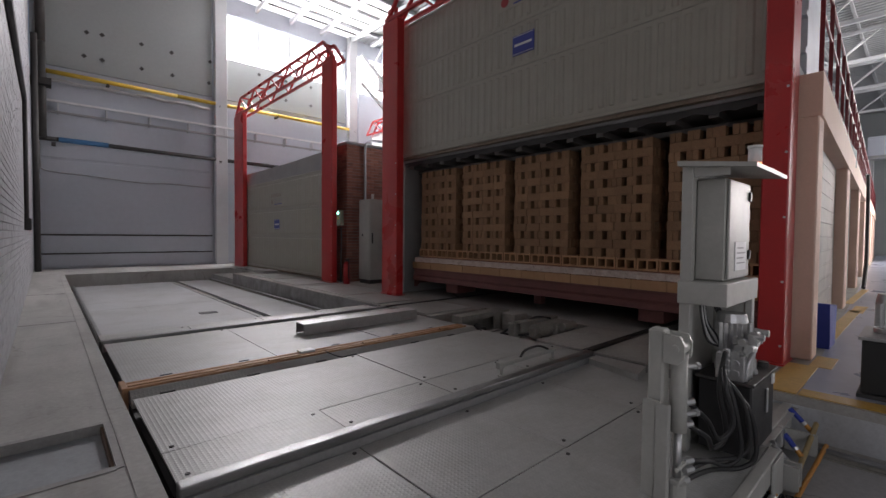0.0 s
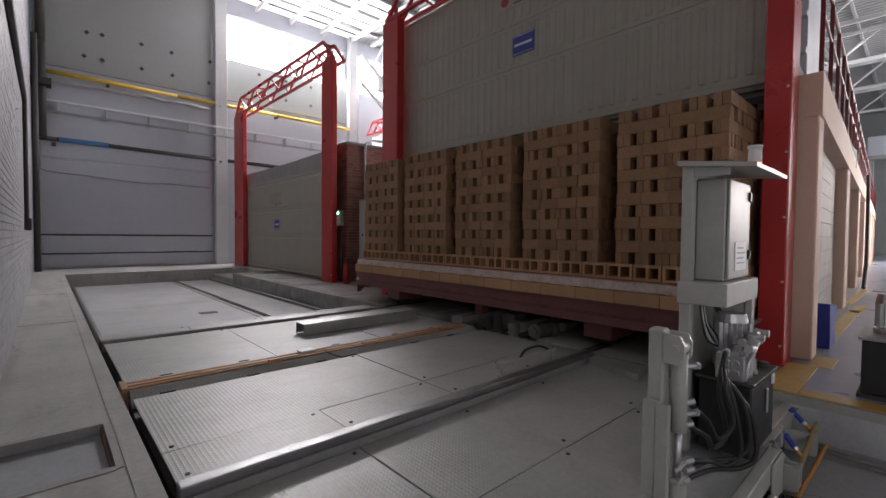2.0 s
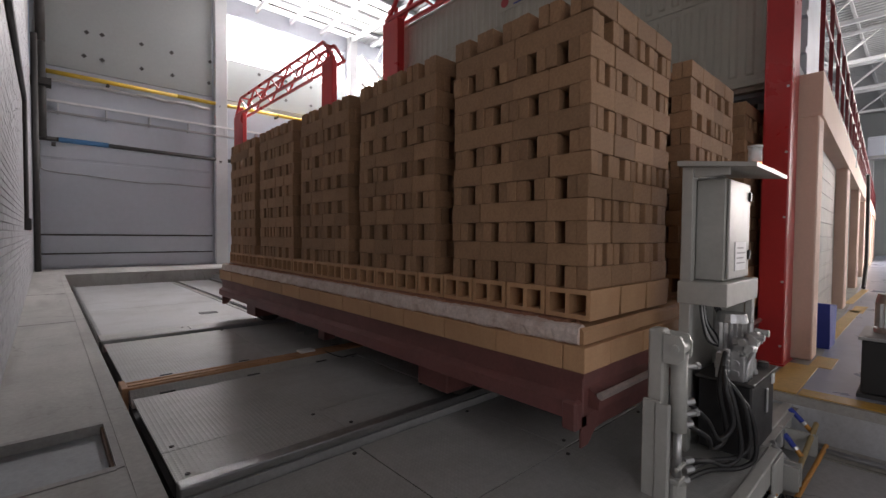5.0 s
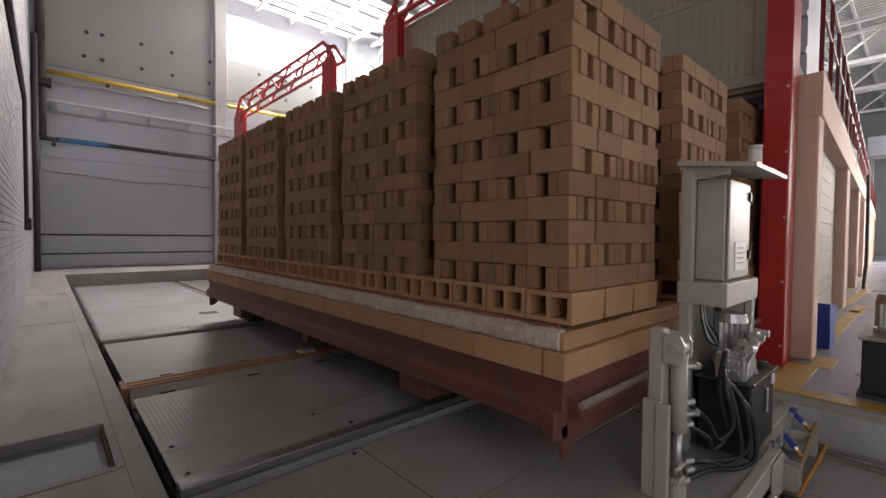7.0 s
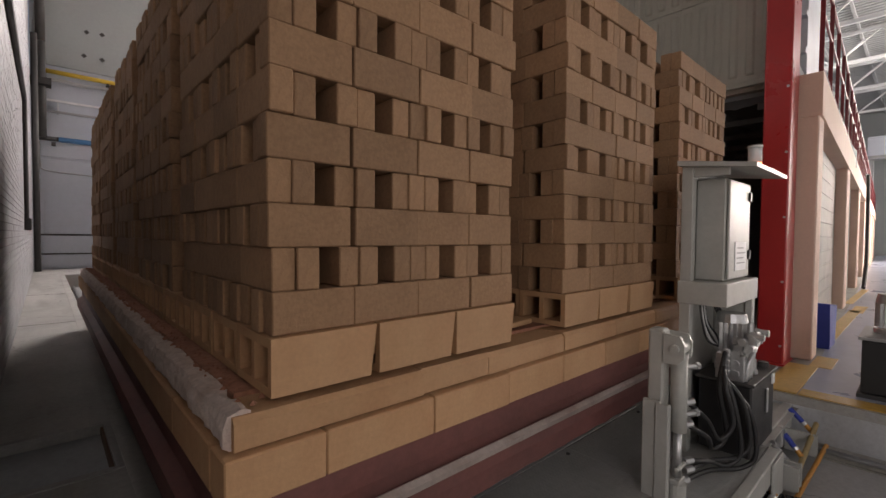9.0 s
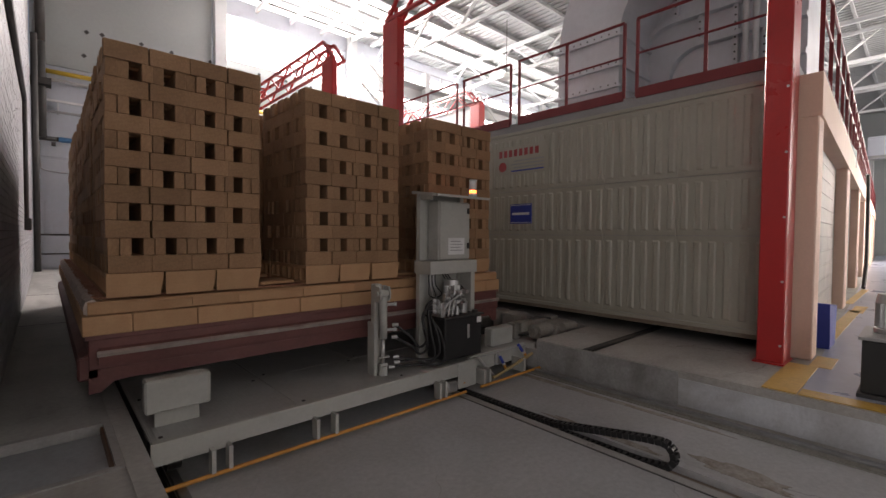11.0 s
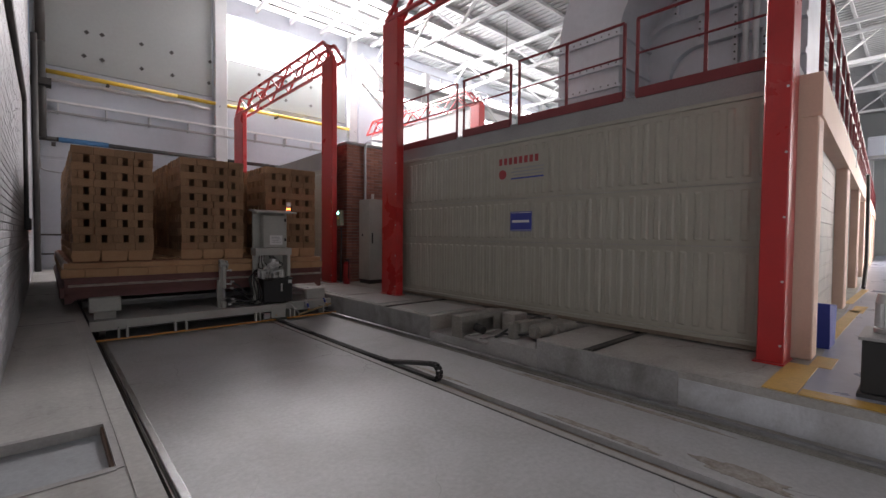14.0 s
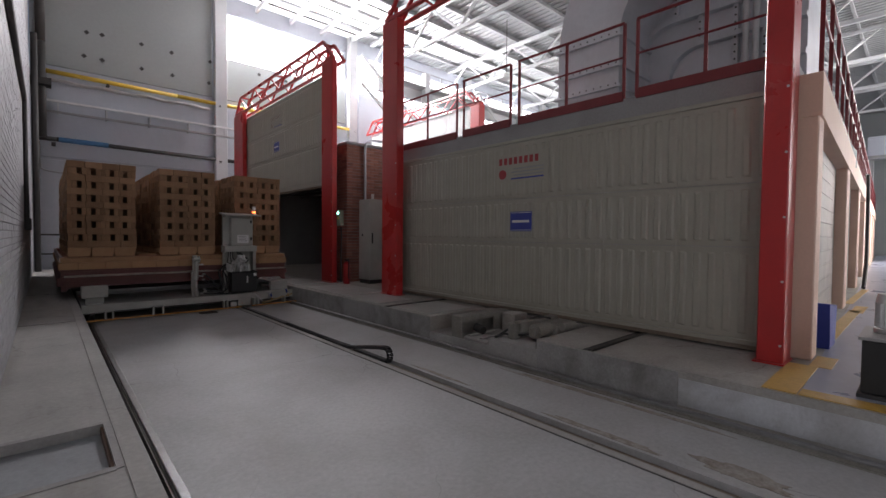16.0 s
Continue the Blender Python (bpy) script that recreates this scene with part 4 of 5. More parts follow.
# middle pusher track with rusty strips
b = B()
prism(b, [(3.82, 0.28), (4.16, 0.28), (4.16, 0.372), (3.95, 0.372), (3.83, 0.30)], "x", TX0, TX1)
part("pusher_track", b, M_PLATE, trolley)
for y, w in ((3.98, 0.03), (4.045, 0.05), (4.12, 0.025)):
    b = B()
    box(b, TX0 - 0.03, y, 0.36, TX1 - 0.1, y + w, 0.39, 0.004)
    part("conductor_strip", b, M_COPPER, trolley, "rusty orange steel strip")
b = B()
box(b, TX0 - 0.045, 3.95, 0.20, TX0 - 0.005, 4.17, 0.40, 0.004)
part("track_end_plate", b, M_COPPER, trolley)
for k, x in enumerate((0.62, 1.25, 1.87, 2.2, 3.0, 3.55)):
    b = B()
    box(b, x, 3.80, 0.355, x + 0.1, 3.822, 0.362, 0.001)
    part("plate_hinge", b, M_DARK, trolley)
    b = B()
    box(b, x + 0.08, 4.28, 0.355, x + 0.17, 4.296, 0.361, 0.001)
    part("plate_hinge", b, M_DARK, trolley)
b = B()
box(b, 1.83, 4.05, 0.391, 1.98, 4.16, 0.41, 0.004)
part("strip_pad", b, M_WHITE, trolley, "small white pad on the rusty strip")
b = B()
tube(b, [(2.05, 3.98, 0.392), (2.1, 3.9, 0.365), (2.16, 3.84, 0.345), (2.2, 3.8, 0.362)], 0.005, 6)
part("thin_cable", b, M_BLACK, trolley)
for x in (1.5, 2.5, 3.6):
    b = B()
    box(b, x, 3.99, 0.391, x + 0.14, 4.03, 0.405)
    part("strip_clamp", b, M_COPPER, trolley)
b = B()
x0, x1, y0, y1, z0, z1 = 2.25, 3.95, 4.90, 5.12, 0.358, 0.49
for c in ((x0, y0, z1 - 0.006, x1, y1, z1), (x0, y0, z0, x1, y0 + 0.006, z1 - 0.006), (x0, y1 - 0.006, z0, x1, y1, z1 - 0.006)):
    box(b, *c)
part("cable_cover", b, M_ALU, trolley, "galvanised steel channel cover")
# end stop bar with its pins
b = B()
box(b, 2.865, 2.405, 0.43, 3.70, 2.435, 0.465, 0.004)
for x in (2.89, 3.66):
    cyl(b, (x, 2.42, 0.355), (x, 2.42, 0.43), 0.013, 8)
    cyl(b, (x, 2.42, 0.352), (x, 2.42, 0.362), 0.035, 12)
box(b, 2.84, 2.395, 0.42, 2.90, 2.445, 0.475, 0.004)
part("stop_bar", b, M_GREY, trolley)
b = B()
tube(b, [(3.15, 2.42, 0.466), (3.25, 2.44, 0.51), (3.45, 2.44, 0.515), (3.58, 2.42, 0.468)], 0.011)
part("stop_hose", b, M_BLACK, trolley)
b = B()
prism(b, [(3.83, 1.66), (4.13, 1.72), (4.13, 2.215), (3.97, 2.205)], "z", 0.293, 0.352)
part("ramp_block", b, M_PLATE, trolley)
# lamps and brackets under the front beam
b = B()
cyl(b, (TX0 - 0.05, 0.47, 0.045), (3.0, 0.47, 0.045), 0.014, 8)
part("safety_bar", b, M_ORANGE, trolley, "orange painted safety bar")
b = B()
cyl(b, (3.2, 0.46, 0.05), (TX1 + 0.02, 0.44, 0.06), 0.014, 8)
part("safety_bar", b, M_ORANGE, trolley, "orange painted safety bar")
for x in (0.75, 0.85, 1.45, 1.6, 2.65, 2.72, 3.25, 3.33, 3.9):
    b = B()
    box(b, x, 0.46, 0.05, x + 0.025, 0.539 if x < 3.2 else 0.639, 0.2)
    part("bar_bracket", b, M_GREY, trolley)
for x, y in ((0.59, 0.75), (0.59, 6.1), (4.075, 0.75), (4.075, 6.1)):
    b = B()
    cyl(b, (x - 0.04, y, 0.12 if x < 1 else 0.152), (x + 0.04, y, 0.12 if x < 1 else 0.152), 0.085, 20)
    part("travel_wheel", b, M_RAIL_D, trolley)
b = B()
box(b, TX0 + 0.0, 0.78, 0.40, 0.83, 0.90, 0.612, 0.012)
box(b, TX0 + 0.06, 0.84, 0.293, 0.77, 0.89, 0.399)
part("buffer_block", b, M_GREY, trolley, "pale grey buffer block")
b = B()
box(b, 3.72, 0.78, 0.293, 4.1, 0.90, 0.50, 0.012)
part("buffer_block", b, M_GREY, trolley, "pale grey buffer block")
b = B()
box(b, 2.95, 0.525, 0.06, 3.2, 0.538, 0.3, 0.004)
part("access_panel", b, M_GREY, trolley)

# hydraulic locking post
post = part("lock_post", box(B(), 2.19, 0.83, 0.293, 2.27, 0.905, 1.11, 0.01), M_GREY, trolley, "grey steel locking post with cylinder")
b = B()
box(b, 2.165, 0.835, 0.293, 2.187, 0.915, 0.766, 0.004)
box(b, 2.155, 0.79, 0.293, 2.164, 0.85, 0.762, 0.003)
box(b, 2.165, 0.79, 0.293, 2.19, 0.80, 0.762, 0.002)
part("slide_plate", b, M_GREY, post)
b = B()
for x in (2.182, 2.283):
    prism(b, [(0.829, 0.955), (0.765, 0.955), (0.738, 0.985), (0.736, 1.05), (0.755, 1.09), (0.829, 1.095)], "x", x, x + 0.016)
box(b, 2.275, 0.829, 0.955, 2.299, 0.84, 1.095)
cyl(b, (2.165, 0.775, 1.03), (2.315, 0.775, 1.03), 0.02, 12)
cyl(b, (2.2, 0.775, 1.03), (2.28, 0.775, 1.03), 0.034, 14)
part("clevis", b, M_GREY, post)
b = B()
cyl(b, (2.24, 0.775, 0.625), (2.24, 0.775, 1.0), 0.037, 20)
part("cylinder", b, M_GREY, post, "", True)
for z in (0.70, 0.93):
    b = B()
    cyl(b, (2.27, 0.755, z), (2.33, 0.735, z), 0.014, 8)
    cyl(b, (2.33, 0.735, z), (2.35, 0.728, z), 0.019, 6)
    part("port_fitting", b, M_ALU, post)
b = B()
cyl(b, (2.24, 0.775, 0.40), (2.24, 0.775, 0.624), 0.019, 14)
part("piston_rod", b, M_ALU, post, "bright chrome piston rod", True)
b = B()
cyl(b, (2.24, 0.775, 0.293), (2.24, 0.775, 0.375), 0.042, 16)
box(b, 2.2, 0.75, 0.375, 2.28, 0.80, 0.40, 0.004)
cyl(b, (2.19, 0.76, 0.455), (2.29, 0.76, 0.455), 0.011, 8)
part("foot", b, M_GREY, post)

# control cabinet on its open frame
fr = part("cabinet_frame", box(B(), 2.74, 0.88, 0.293, 2.80, 0.94, 1.97, 0.004), M_GREY, trolley, "grey frame with open lower bay")
for nm, c in (("upright", (3.29, 0.88, 0.293, 3.35, 0.94, 1.97)), ("upright", (3.29, 0.70, 0.293, 3.35, 0.74, 1.17)),
              ("side_plate", (2.745, 0.70, 1.9, 2.765, 0.88, 1.97)), ("shelf", (2.72, 0.69, 1.17, 3.37, 0.945, 1.30)), ("bay_panel", (3.30, 0.745, 0.293, 3.315, 0.879, 1.168)), ("back_plate", (2.80, 0.915, 0.293, 3.29, 0.93, 1.97))):
    b = B()
    box(b, *c, 0.004)
    part(nm, b, M_GREY, fr)
b = B()
prism(b, [(0.565, 1.925), (0.95, 1.968), (0.95, 1.997), (0.565, 1.948)], "x", 2.69, 3.42)
part("hood", b, M_GREY, fr, "overhanging flat sheet hood")
cab = part("cabinet", box(B(), 2.86, 0.745, 1.302, 3.30, 0.90, 1.90, 0.008), M_GREY, trolley, "pale grey electrical cabinet")
b = B()
box(b, 2.87, 0.726, 1.312, 3.29, 0.742, 1.89, 0.006)
door = part("cabinet_door", b, M_GREY, cab)
b = B()
box(b, 2.98, 0.722, 1.36, 3.21, 0.7255, 1.53)
part("label_sheet", b, M_WHITE, door, "white printed notice")
for k in range(4):
    b = B()
    box(b, 3.01, 0.720, 1.40 + k * 0.03, 3.18 - 0.03 * (k % 2), 0.7215, 1.408 + k * 0.03)
    part("text_bar", b, M_DOOR_TRIM, door)
for z in (1.42, 1.78):
    b = B()
    box(b, 3.245, 0.712, z, 3.275, 0.7255, z + 0.06, 0.004)
    part("lock", b, M_BLACK, door)
b = B()
cyl(b, (3.32, 0.715, 1.968), (3.32, 0.715, 2.0), 0.042, 16)
beacon = part("beacon_base", b, M_WHITE, trolley)
b = B()
cyl(b, (3.32, 0.715, 2.002), (3.32, 0.715, 2.03), 0.037, 16)
part("lens", b, M_BEACON, beacon, "glowing orange warning lens")
b = B()
cyl(b, (3.32, 0.715, 2.031), (3.32, 0.715, 2.125), 0.038, 16)
cyl(b, (3.32, 0.715, 2.125), (3.32, 0.715, 2.14), 0.042, 16)
part("dome", b, M_WHITE, beacon, "whitish beacon dome", True)
# hydraulic power pack
tank = part("oil_tank", box(B(), 2.82, 0.585, 0.33, 3.34, 0.85, 0.735, 0.01), M_BLACK, trolley, "black steel oil tank with level gauge")
b = B()
box(b, 2.80, 0.57, 0.738, 3.36, 0.865, 0.755, 0.003)
part("lid", b, M_DARK, tank)
b = B()
box(b, 3.12, 0.572, 0.52, 3.15, 0.583, 0.66, 0.003)
part("level_gauge", b, M_ALU, tank)
b = B()
box(b, 3.26, 0.576, 0.66, 3.32, 0.583, 0.72)
part("label_sheet", b, M_WHITE, tank)
b = B()
cyl(b, (3.28, 0.63, 0.755), (3.28, 0.63, 0.785), 0.03, 12)
part("filler_cap", b, M_DARK, tank)
b = B()
cyl(b, (3.06, 0.75, 0.757), (3.06, 0.75, 0.80), 0.085, 18)
cyl(b, (3.06, 0.75, 0.80), (3.06, 0.75, 0.86), 0.05, 14)
cyl(b, (3.06, 0.75, 0.86), (3.06, 0.75, 1.05), 0.075, 18)
prism(b, [(3.06 + r * math.cos(a), 0.75 + r * math.sin(a)) for a, r in [(6.2832 * k / 36, 0.088 if k % 2 else 0.074) for k in range(36)]], "z", 0.87, 1.045)
cyl(b, (3.06, 0.75, 1.05), (3.06, 0.75, 1.10), 0.085, 18, 0.075)
box(b, 3.02, 0.635, 0.90, 3.10, 0.675, 0.99, 0.006)
part("pump_motor", b, M_ALU, tank, "grey finned electric motor")
b = B()
box(b, 2.80, 0.62, 0.757, 2.86, 0.76, 0.90, 0.004)
for k in range(3):
    cyl(b, (2.79, 0.66, 0.80 + k * 0.055), (2.80, 0.66, 0.80 + k * 0.055), 0.02, 10)
    cyl(b, (2.76, 0.70, 0.80 + k * 0.055), (2.80, 0.70, 0.80 + k * 0.055), 0.016, 10)
part("valve_block", b, M_ALU, tank, "bare metal valve block with fittings")
b = B()
cyl(b, (3.20, 0.72, 0.757), (3.20, 0.72, 0.87), 0.045, 14)
cyl(b, (3.20, 0.72, 0.87), (3.20, 0.72, 0.9), 0.03, 12)
part("filter", b, M_ALU, tank)
rnd2 = random.Random(21)
for k in range(16):
    b = B()
    x, y, z = rnd2.uniform(2.84, 3.18), rnd2.uniform(0.60, 0.70), rnd2.uniform(0.79, 1.0)
    way = ((0.05, 0, 0), (0, -0.05, 0), (0, 0, 0.06))[k % 3]
    cyl(b, (x, y, z), (x + way[0], y + way[1], z + way[2]), rnd2.uniform(0.012, 0.022), 8)
    cyl(b, (x - way[0] * 0.4, y - way[1] * 0.4, z - way[2] * 0.4), (x, y, z), 0.024, 6)
    part("pipe_fitting", b, M_ALU, tank)
for k in range(3):
    b = B()
    tube(b, [(2.84 + k * 0.05, 0.62, 0.757), (2.85 + k * 0.06, 0.61, 0.86 + 0.03 * k), (2.95 + k * 0.05, 0.60, 0.93 + 0.02 * k), (3.08, 0.63, 0.9 + 0.02 * k)], 0.01, 6)
    part("steel_pipe", b, M_ALU, tank, "", True)
random.seed(8)
for k, (zt, bx, by, zl, xe, ze) in enumerate(((0.92, 2.66, 0.66, 0.44, 2.33, 0.62), (0.865, 2.70, 0.60, 0.36, 2.35, 0.43), (0.81, 2.78, 0.55, 0.34, 2.30, 0.345), (0.90, 2.62, 0.62, 0.52, 2.34, 0.73), (0.84, 2.74, 0.57, 0.40, 2.36, 0.38))):
    b = B()
    tube(b, [(2.76, 0.70, zt), (2.69, 0.69, zt - 0.03), (bx - 0.03, by + 0.03, (zt + zl) / 2 + 0.06), (bx, by, zl + 0.06), (bx - 0.05, by + 0.05, zl - 0.02), ((bx + xe) / 2, 0.70, (zl + ze) / 2 - 0.01), (xe, 0.745, ze)], 0.0125)
    part("hydraulic_hose", b, M_BLACK, trolley, "black rubber hydraulic hose", True)
    b = B()
    cyl(b, (2.75, 0.70, zt), (2.79, 0.70, zt), 0.019, 8)
    part("hose_fitting", b, M_ALU, trolley)
    b = B()
    cyl(b, (xe - 0.02, 0.755, ze), (xe + 0.03, 0.735, ze), 0.018, 8)
    part("hose_fitting", b, M_ALU, trolley)
for k in range(5):
    b = B()
    x = 2.84 + k * 0.022
    tube(b, [(x, 0.86, 1.17), (x - 0.01, 0.84, 1.05), (x + 0.02 * (k - 2), 0.80, 0.96), (2.84, 0.76, 0.93)], 0.006, 6)
    part("signal_cable", b, M_ALU if k % 2 else M_BLACK, trolley)
for k in range(3):
    b = B()
    tube(b, [(3.0 + 0.03 * k, 0.84, 1.17), (3.06 + 0.04 * k, 0.82, 1.08), (3.16 + 0.03 * k, 0.74, 1.0), (3.13, 0.70, 0.93)], 0.006, 6)
    part("signal_cable", b, M_BLACK, trolley)
# the cabinet group is shifted to fit the camera's view
for ob in trolley.children:
    if ob.name.split(".")[0] in ("cabinet_frame", "cabinet", "beacon_base", "oil_tank", "hydraulic_hose", "hose_fitting", "signal_cable"):
        ob.location = (0.03, 0.03, 0.0)
# bumper switches at the corner: striped rods held by a pipe
bar = part("bumper_pipe", tube(B(), [(4.08, 0.49, 0.226), (3.76, 0.495, 0.15), (3.43, 0.5, 0.08)], 0.016, 12), M_OCHRE, trolley, "dull ochre pipe of the bumper switch")
for k, (p, q) in enumerate((((4.0, 0.63, 0.315), (4.01, 0.5, 0.18)), ((3.655, 0.6, 0.243), (3.64, 0.5, 0.125)), ((3.30, 0.6, 0.297), (3.46, 0.52, 0.10)), ((3.04, 0.6, 0.194), (3.03, 0.53, 0.10)))):
    p, q = V(p), V(q)
    for nm, a, c, m, r in (("switch_rod", 0.0, 0.55, M_BLUE if k != 2 else M_ALU, 0.017), ("switch_collar", 0.56, 0.68, M_ALU, 0.02), ("switch_tip", 0.69, 1.0, M_ORANGE if k != 2 else M_ALU, 0.016 if k != 2 else 0.009)):
        b = B()
        cyl(b, p.lerp(q, a), p.lerp(q, c), r, 10)
        part(nm, b, m, trolley)
b = B()
box(b, 2.80, 0.50, 0.06, 2.92, 0.538, 0.16, 0.01)
part("sensor_block", b, M_ALU, trolley)
b = B()
box(b, 3.60, 0.60, 0.16, 3.66, 0.638, 0.30, 0.01)
part("sensor_block", b, M_ALU, trolley)

# ---- cable chain in the floor channel ----
chain = thing("cable_chain_loop", "black plastic cable chain loop travelling behind the trolley", "cable chain")


def links(name, pts, parent, step=0.045, w=0.075, h=0.042):
    """Small open links along a path, each a part."""
    b = B()
    box(b, -step * 0.46, -w / 2, -h / 2, step * 0.46, -w / 2 + 0.014, h / 2, 0.004)
    box(b, -step * 0.46, w / 2 - 0.014, -h / 2, step * 0.46, w / 2, h / 2, 0.004)
    box(b, -step * 0.2, -w / 2 + 0.014, -h / 2, step * 0.2, w / 2 - 0.014, -h / 2 + 0.008)
    box(b, -step * 0.2, -w / 2 + 0.014, h / 2 - 0.008, step * 0.2, w / 2 - 0.014, h / 2)
    me = mesh_of(name, b, M_BLACK)
    d = [0.0]
    pts = [V(p) for p in pts]
    for a, c in zip(pts, pts[1:]):
        d.append(d[-1] + (c - a).length)
    for k in range(int(d[-1] / step)):
        s = k * step + step / 2
        q = max(n for n in range(len(d)) if d[n] <= s)
        a, c = pts[q], pts[min(q + 1, len(pts) - 1)]
        t_dir = (c - a).normalized()
        p = a + t_dir * (s - d[q])
        side = V((1, 0, 0))
        m = Matrix((t_dir, side, t_dir.cross(side))).transposed().to_4x4()
        ob = new(name, me)
        ob.parent = parent
        ob.matrix_basis = Matrix.Translation(p) @ m
    return me


CX = 3.1
R = 0.085
path = [(CX, 3.2, -0.012), (CX, 1.5, -0.01), (CX, 1.02, 0.005), (CX, 0.6, 0.085), (CX, 0.25, 0.15)]
path += [(CX, R * -math.sin(a) + 0.16, 0.075 + R * math.cos(a)) for a in [0.1 + k * 0.28 for k in range(11)]]
path += [(CX, 0.3, -0.03), (CX, 1.0, -0.042)]
links("chain_link", path, chain)
run = thing("cable_chain", "black plastic cable chain lying in the floor channel", "cable chain")
b = B()
for k in range(120):
    y = 5.6 + k * 0.05
    if y < 11.5:
        box(b, CX - 0.042, y, -0.068, CX - 0.028, y + 0.046, -0.02)
        box(b, CX + 0.028, y, -0.068, CX + 0.042, y + 0.046, -0.02)
        box(b, CX - 0.028, y + 0.01, -0.03, CX + 0.028, y + 0.03, -0.022)
tagged(part("link_row", b, M_BLACK, run), kind="stuff")

# ---- pusher gear in the platform recess ----
pg = thing("car_pusher", "dusty grey steel car pusher in the platform recess", "pusher")
b = B()
for c in ((4.19, 4.22, 0.43, 5.2, 4.42, 0.445), (4.205, 4.22, 0.151, 5.2, 4.234, 0.21), (4.205, 4.22, 0.37, 5.2, 4.234, 0.43), (4.205, 4.406, 0.151, 5.2, 4.42, 0.43), (4.19, 4.22, 0.151, 4.205, 4.42, 0.43), (4.85, 4.22, 0.21, 5.2, 4.234, 0.37)):
    box(b, *c)
part("guide_box", b, M_DUSTY, pg)
b = B()
box(b, 4.19, 3.74, 0.151, 4.9, 4.18, 0.195, 0.01)
box(b, 4.22, 3.86, 0.195, 4.85, 3.92, 0.215, 0.004)
box(b, 4.22, 4.08, 0.195, 4.85, 4.14, 0.215, 0.004)
part("base_block", b, M_CONC_D, pg)
b = B()
for c in ((4.4, 3.37, 0.455, 5.2, 3.49, 0.47), (4.4, 3.37, 0.35, 5.2, 3.385, 0.455), (4.4, 3.475, 0.35, 5.2, 3.49, 0.455)):
    box(b, *c)
box(b, 4.36, 3.44, 0.248, 4.48, 3.56, 0.45, 0.008)
part("push_arm", b, M_DUSTY, pg)
b = B()
cyl(b, (4.52, 3.26, 0.36), (4.80, 3.26, 0.36), 0.095, 20)
cyl(b, (4.47, 3.26, 0.36), (4.52, 3.26, 0.36), 0.055, 16)
for k in range(6):
    a = k * 1.047
    cyl(b, (4.505, 3.26 + 0.074 * math.cos(a), 0.36 + 0.074 * math.sin(a)), (4.52, 3.26 + 0.074 * math.cos(a), 0.36 + 0.074 * math.sin(a)), 0.012, 6)
part("drive_wheel", b, M_DUSTY, pg)
b = B()
box(b, 4.8, 3.12, 0.248, 5.15, 3.36, 0.44, 0.01)
cyl(b, (4.86, 3.08, 0.40), (5.12, 3.08, 0.40), 0.055, 14)
part("gear_motor", b, M_DUSTY, pg)
b = B()
box(b, 5.0, 3.95, 0.151, 5.3, 4.19, 0.42, 0.01)
part("junction_box", b, M_CONC_L, pg, "pale dusty cover box")
for pts in (((4.3, 3.75, 0.21), (4.45, 3.62, 0.34), (4.6, 3.51, 0.42), (4.8, 3.44, 0.484), (5.0, 3.35, 0.46)), ((4.25, 3.68, 0.26), (4.35, 3.58, 0.3), (4.45, 3.42, 0.3), (4.5, 3.3, 0.33))):
    b = B()
    tube(b, pts, 0.016)
    part("cable", b, M_BLACK, pg)
b = B()
cyl(b, (4.45, 4.05, 0.25), (4.45, 4.2, 0.28), 0.055, 14)
part("roller", b, M_DARK, pg)
for y in (2.31, 5.98):
    r = thing("platform_rail", "steel rail running from platform edge into the kiln", "rail", "rails into the near kiln")
    b = B()
    box(b, X_PIT_R, y - 0.03, Z_PLAT - 0.002, 12.0, y + 0.03, Z_PLAT + 0.018, 0.004)
    part("rail_head", b, M_RAIL_D, r)
    # thin dark strip on the platform, painted for the shade in a groove
    b = B()
    box(b, X_PIT_R, y + 0.034, Z_PLAT, 12.0, y + 0.09, Z_PLAT + 0.004)
    part("groove", b, M_DARK, r)
for k, (x0, y0, x1, y1) in enumerate(((4.22, 5.0, 5.2, 5.9), (4.22, 6.3, 5.0, 7.4), (4.3, 7.6, 5.3, 9.3), (4.3, 9.8, 5.1, 11.2), (4.4, 11.5, 5.1, 13.2))):
    c = thing("floor_plate", "steel cover plate lying on the platform", "cover plate", "cover plates on the platform")
    b = B()
    box(b, x0, y0, Z_PLAT, x1, y1, Z_PLAT + 0.014, 0.004)
    part("plate", b, M_PLATE, c)
for k in range(3):
    c = thing("concrete_block", "low concrete block beside the pit end", "block", "blocks at the pit end")
    b = B()
    box(b, 4.8, 15.0 - k * 0.95, Z_PLAT, 5.2, 15.8 - k * 0.95, Z_PLAT + 0.06 + 0.02 * k, 0.01)
    part("block", b, M_CONC_D, c)

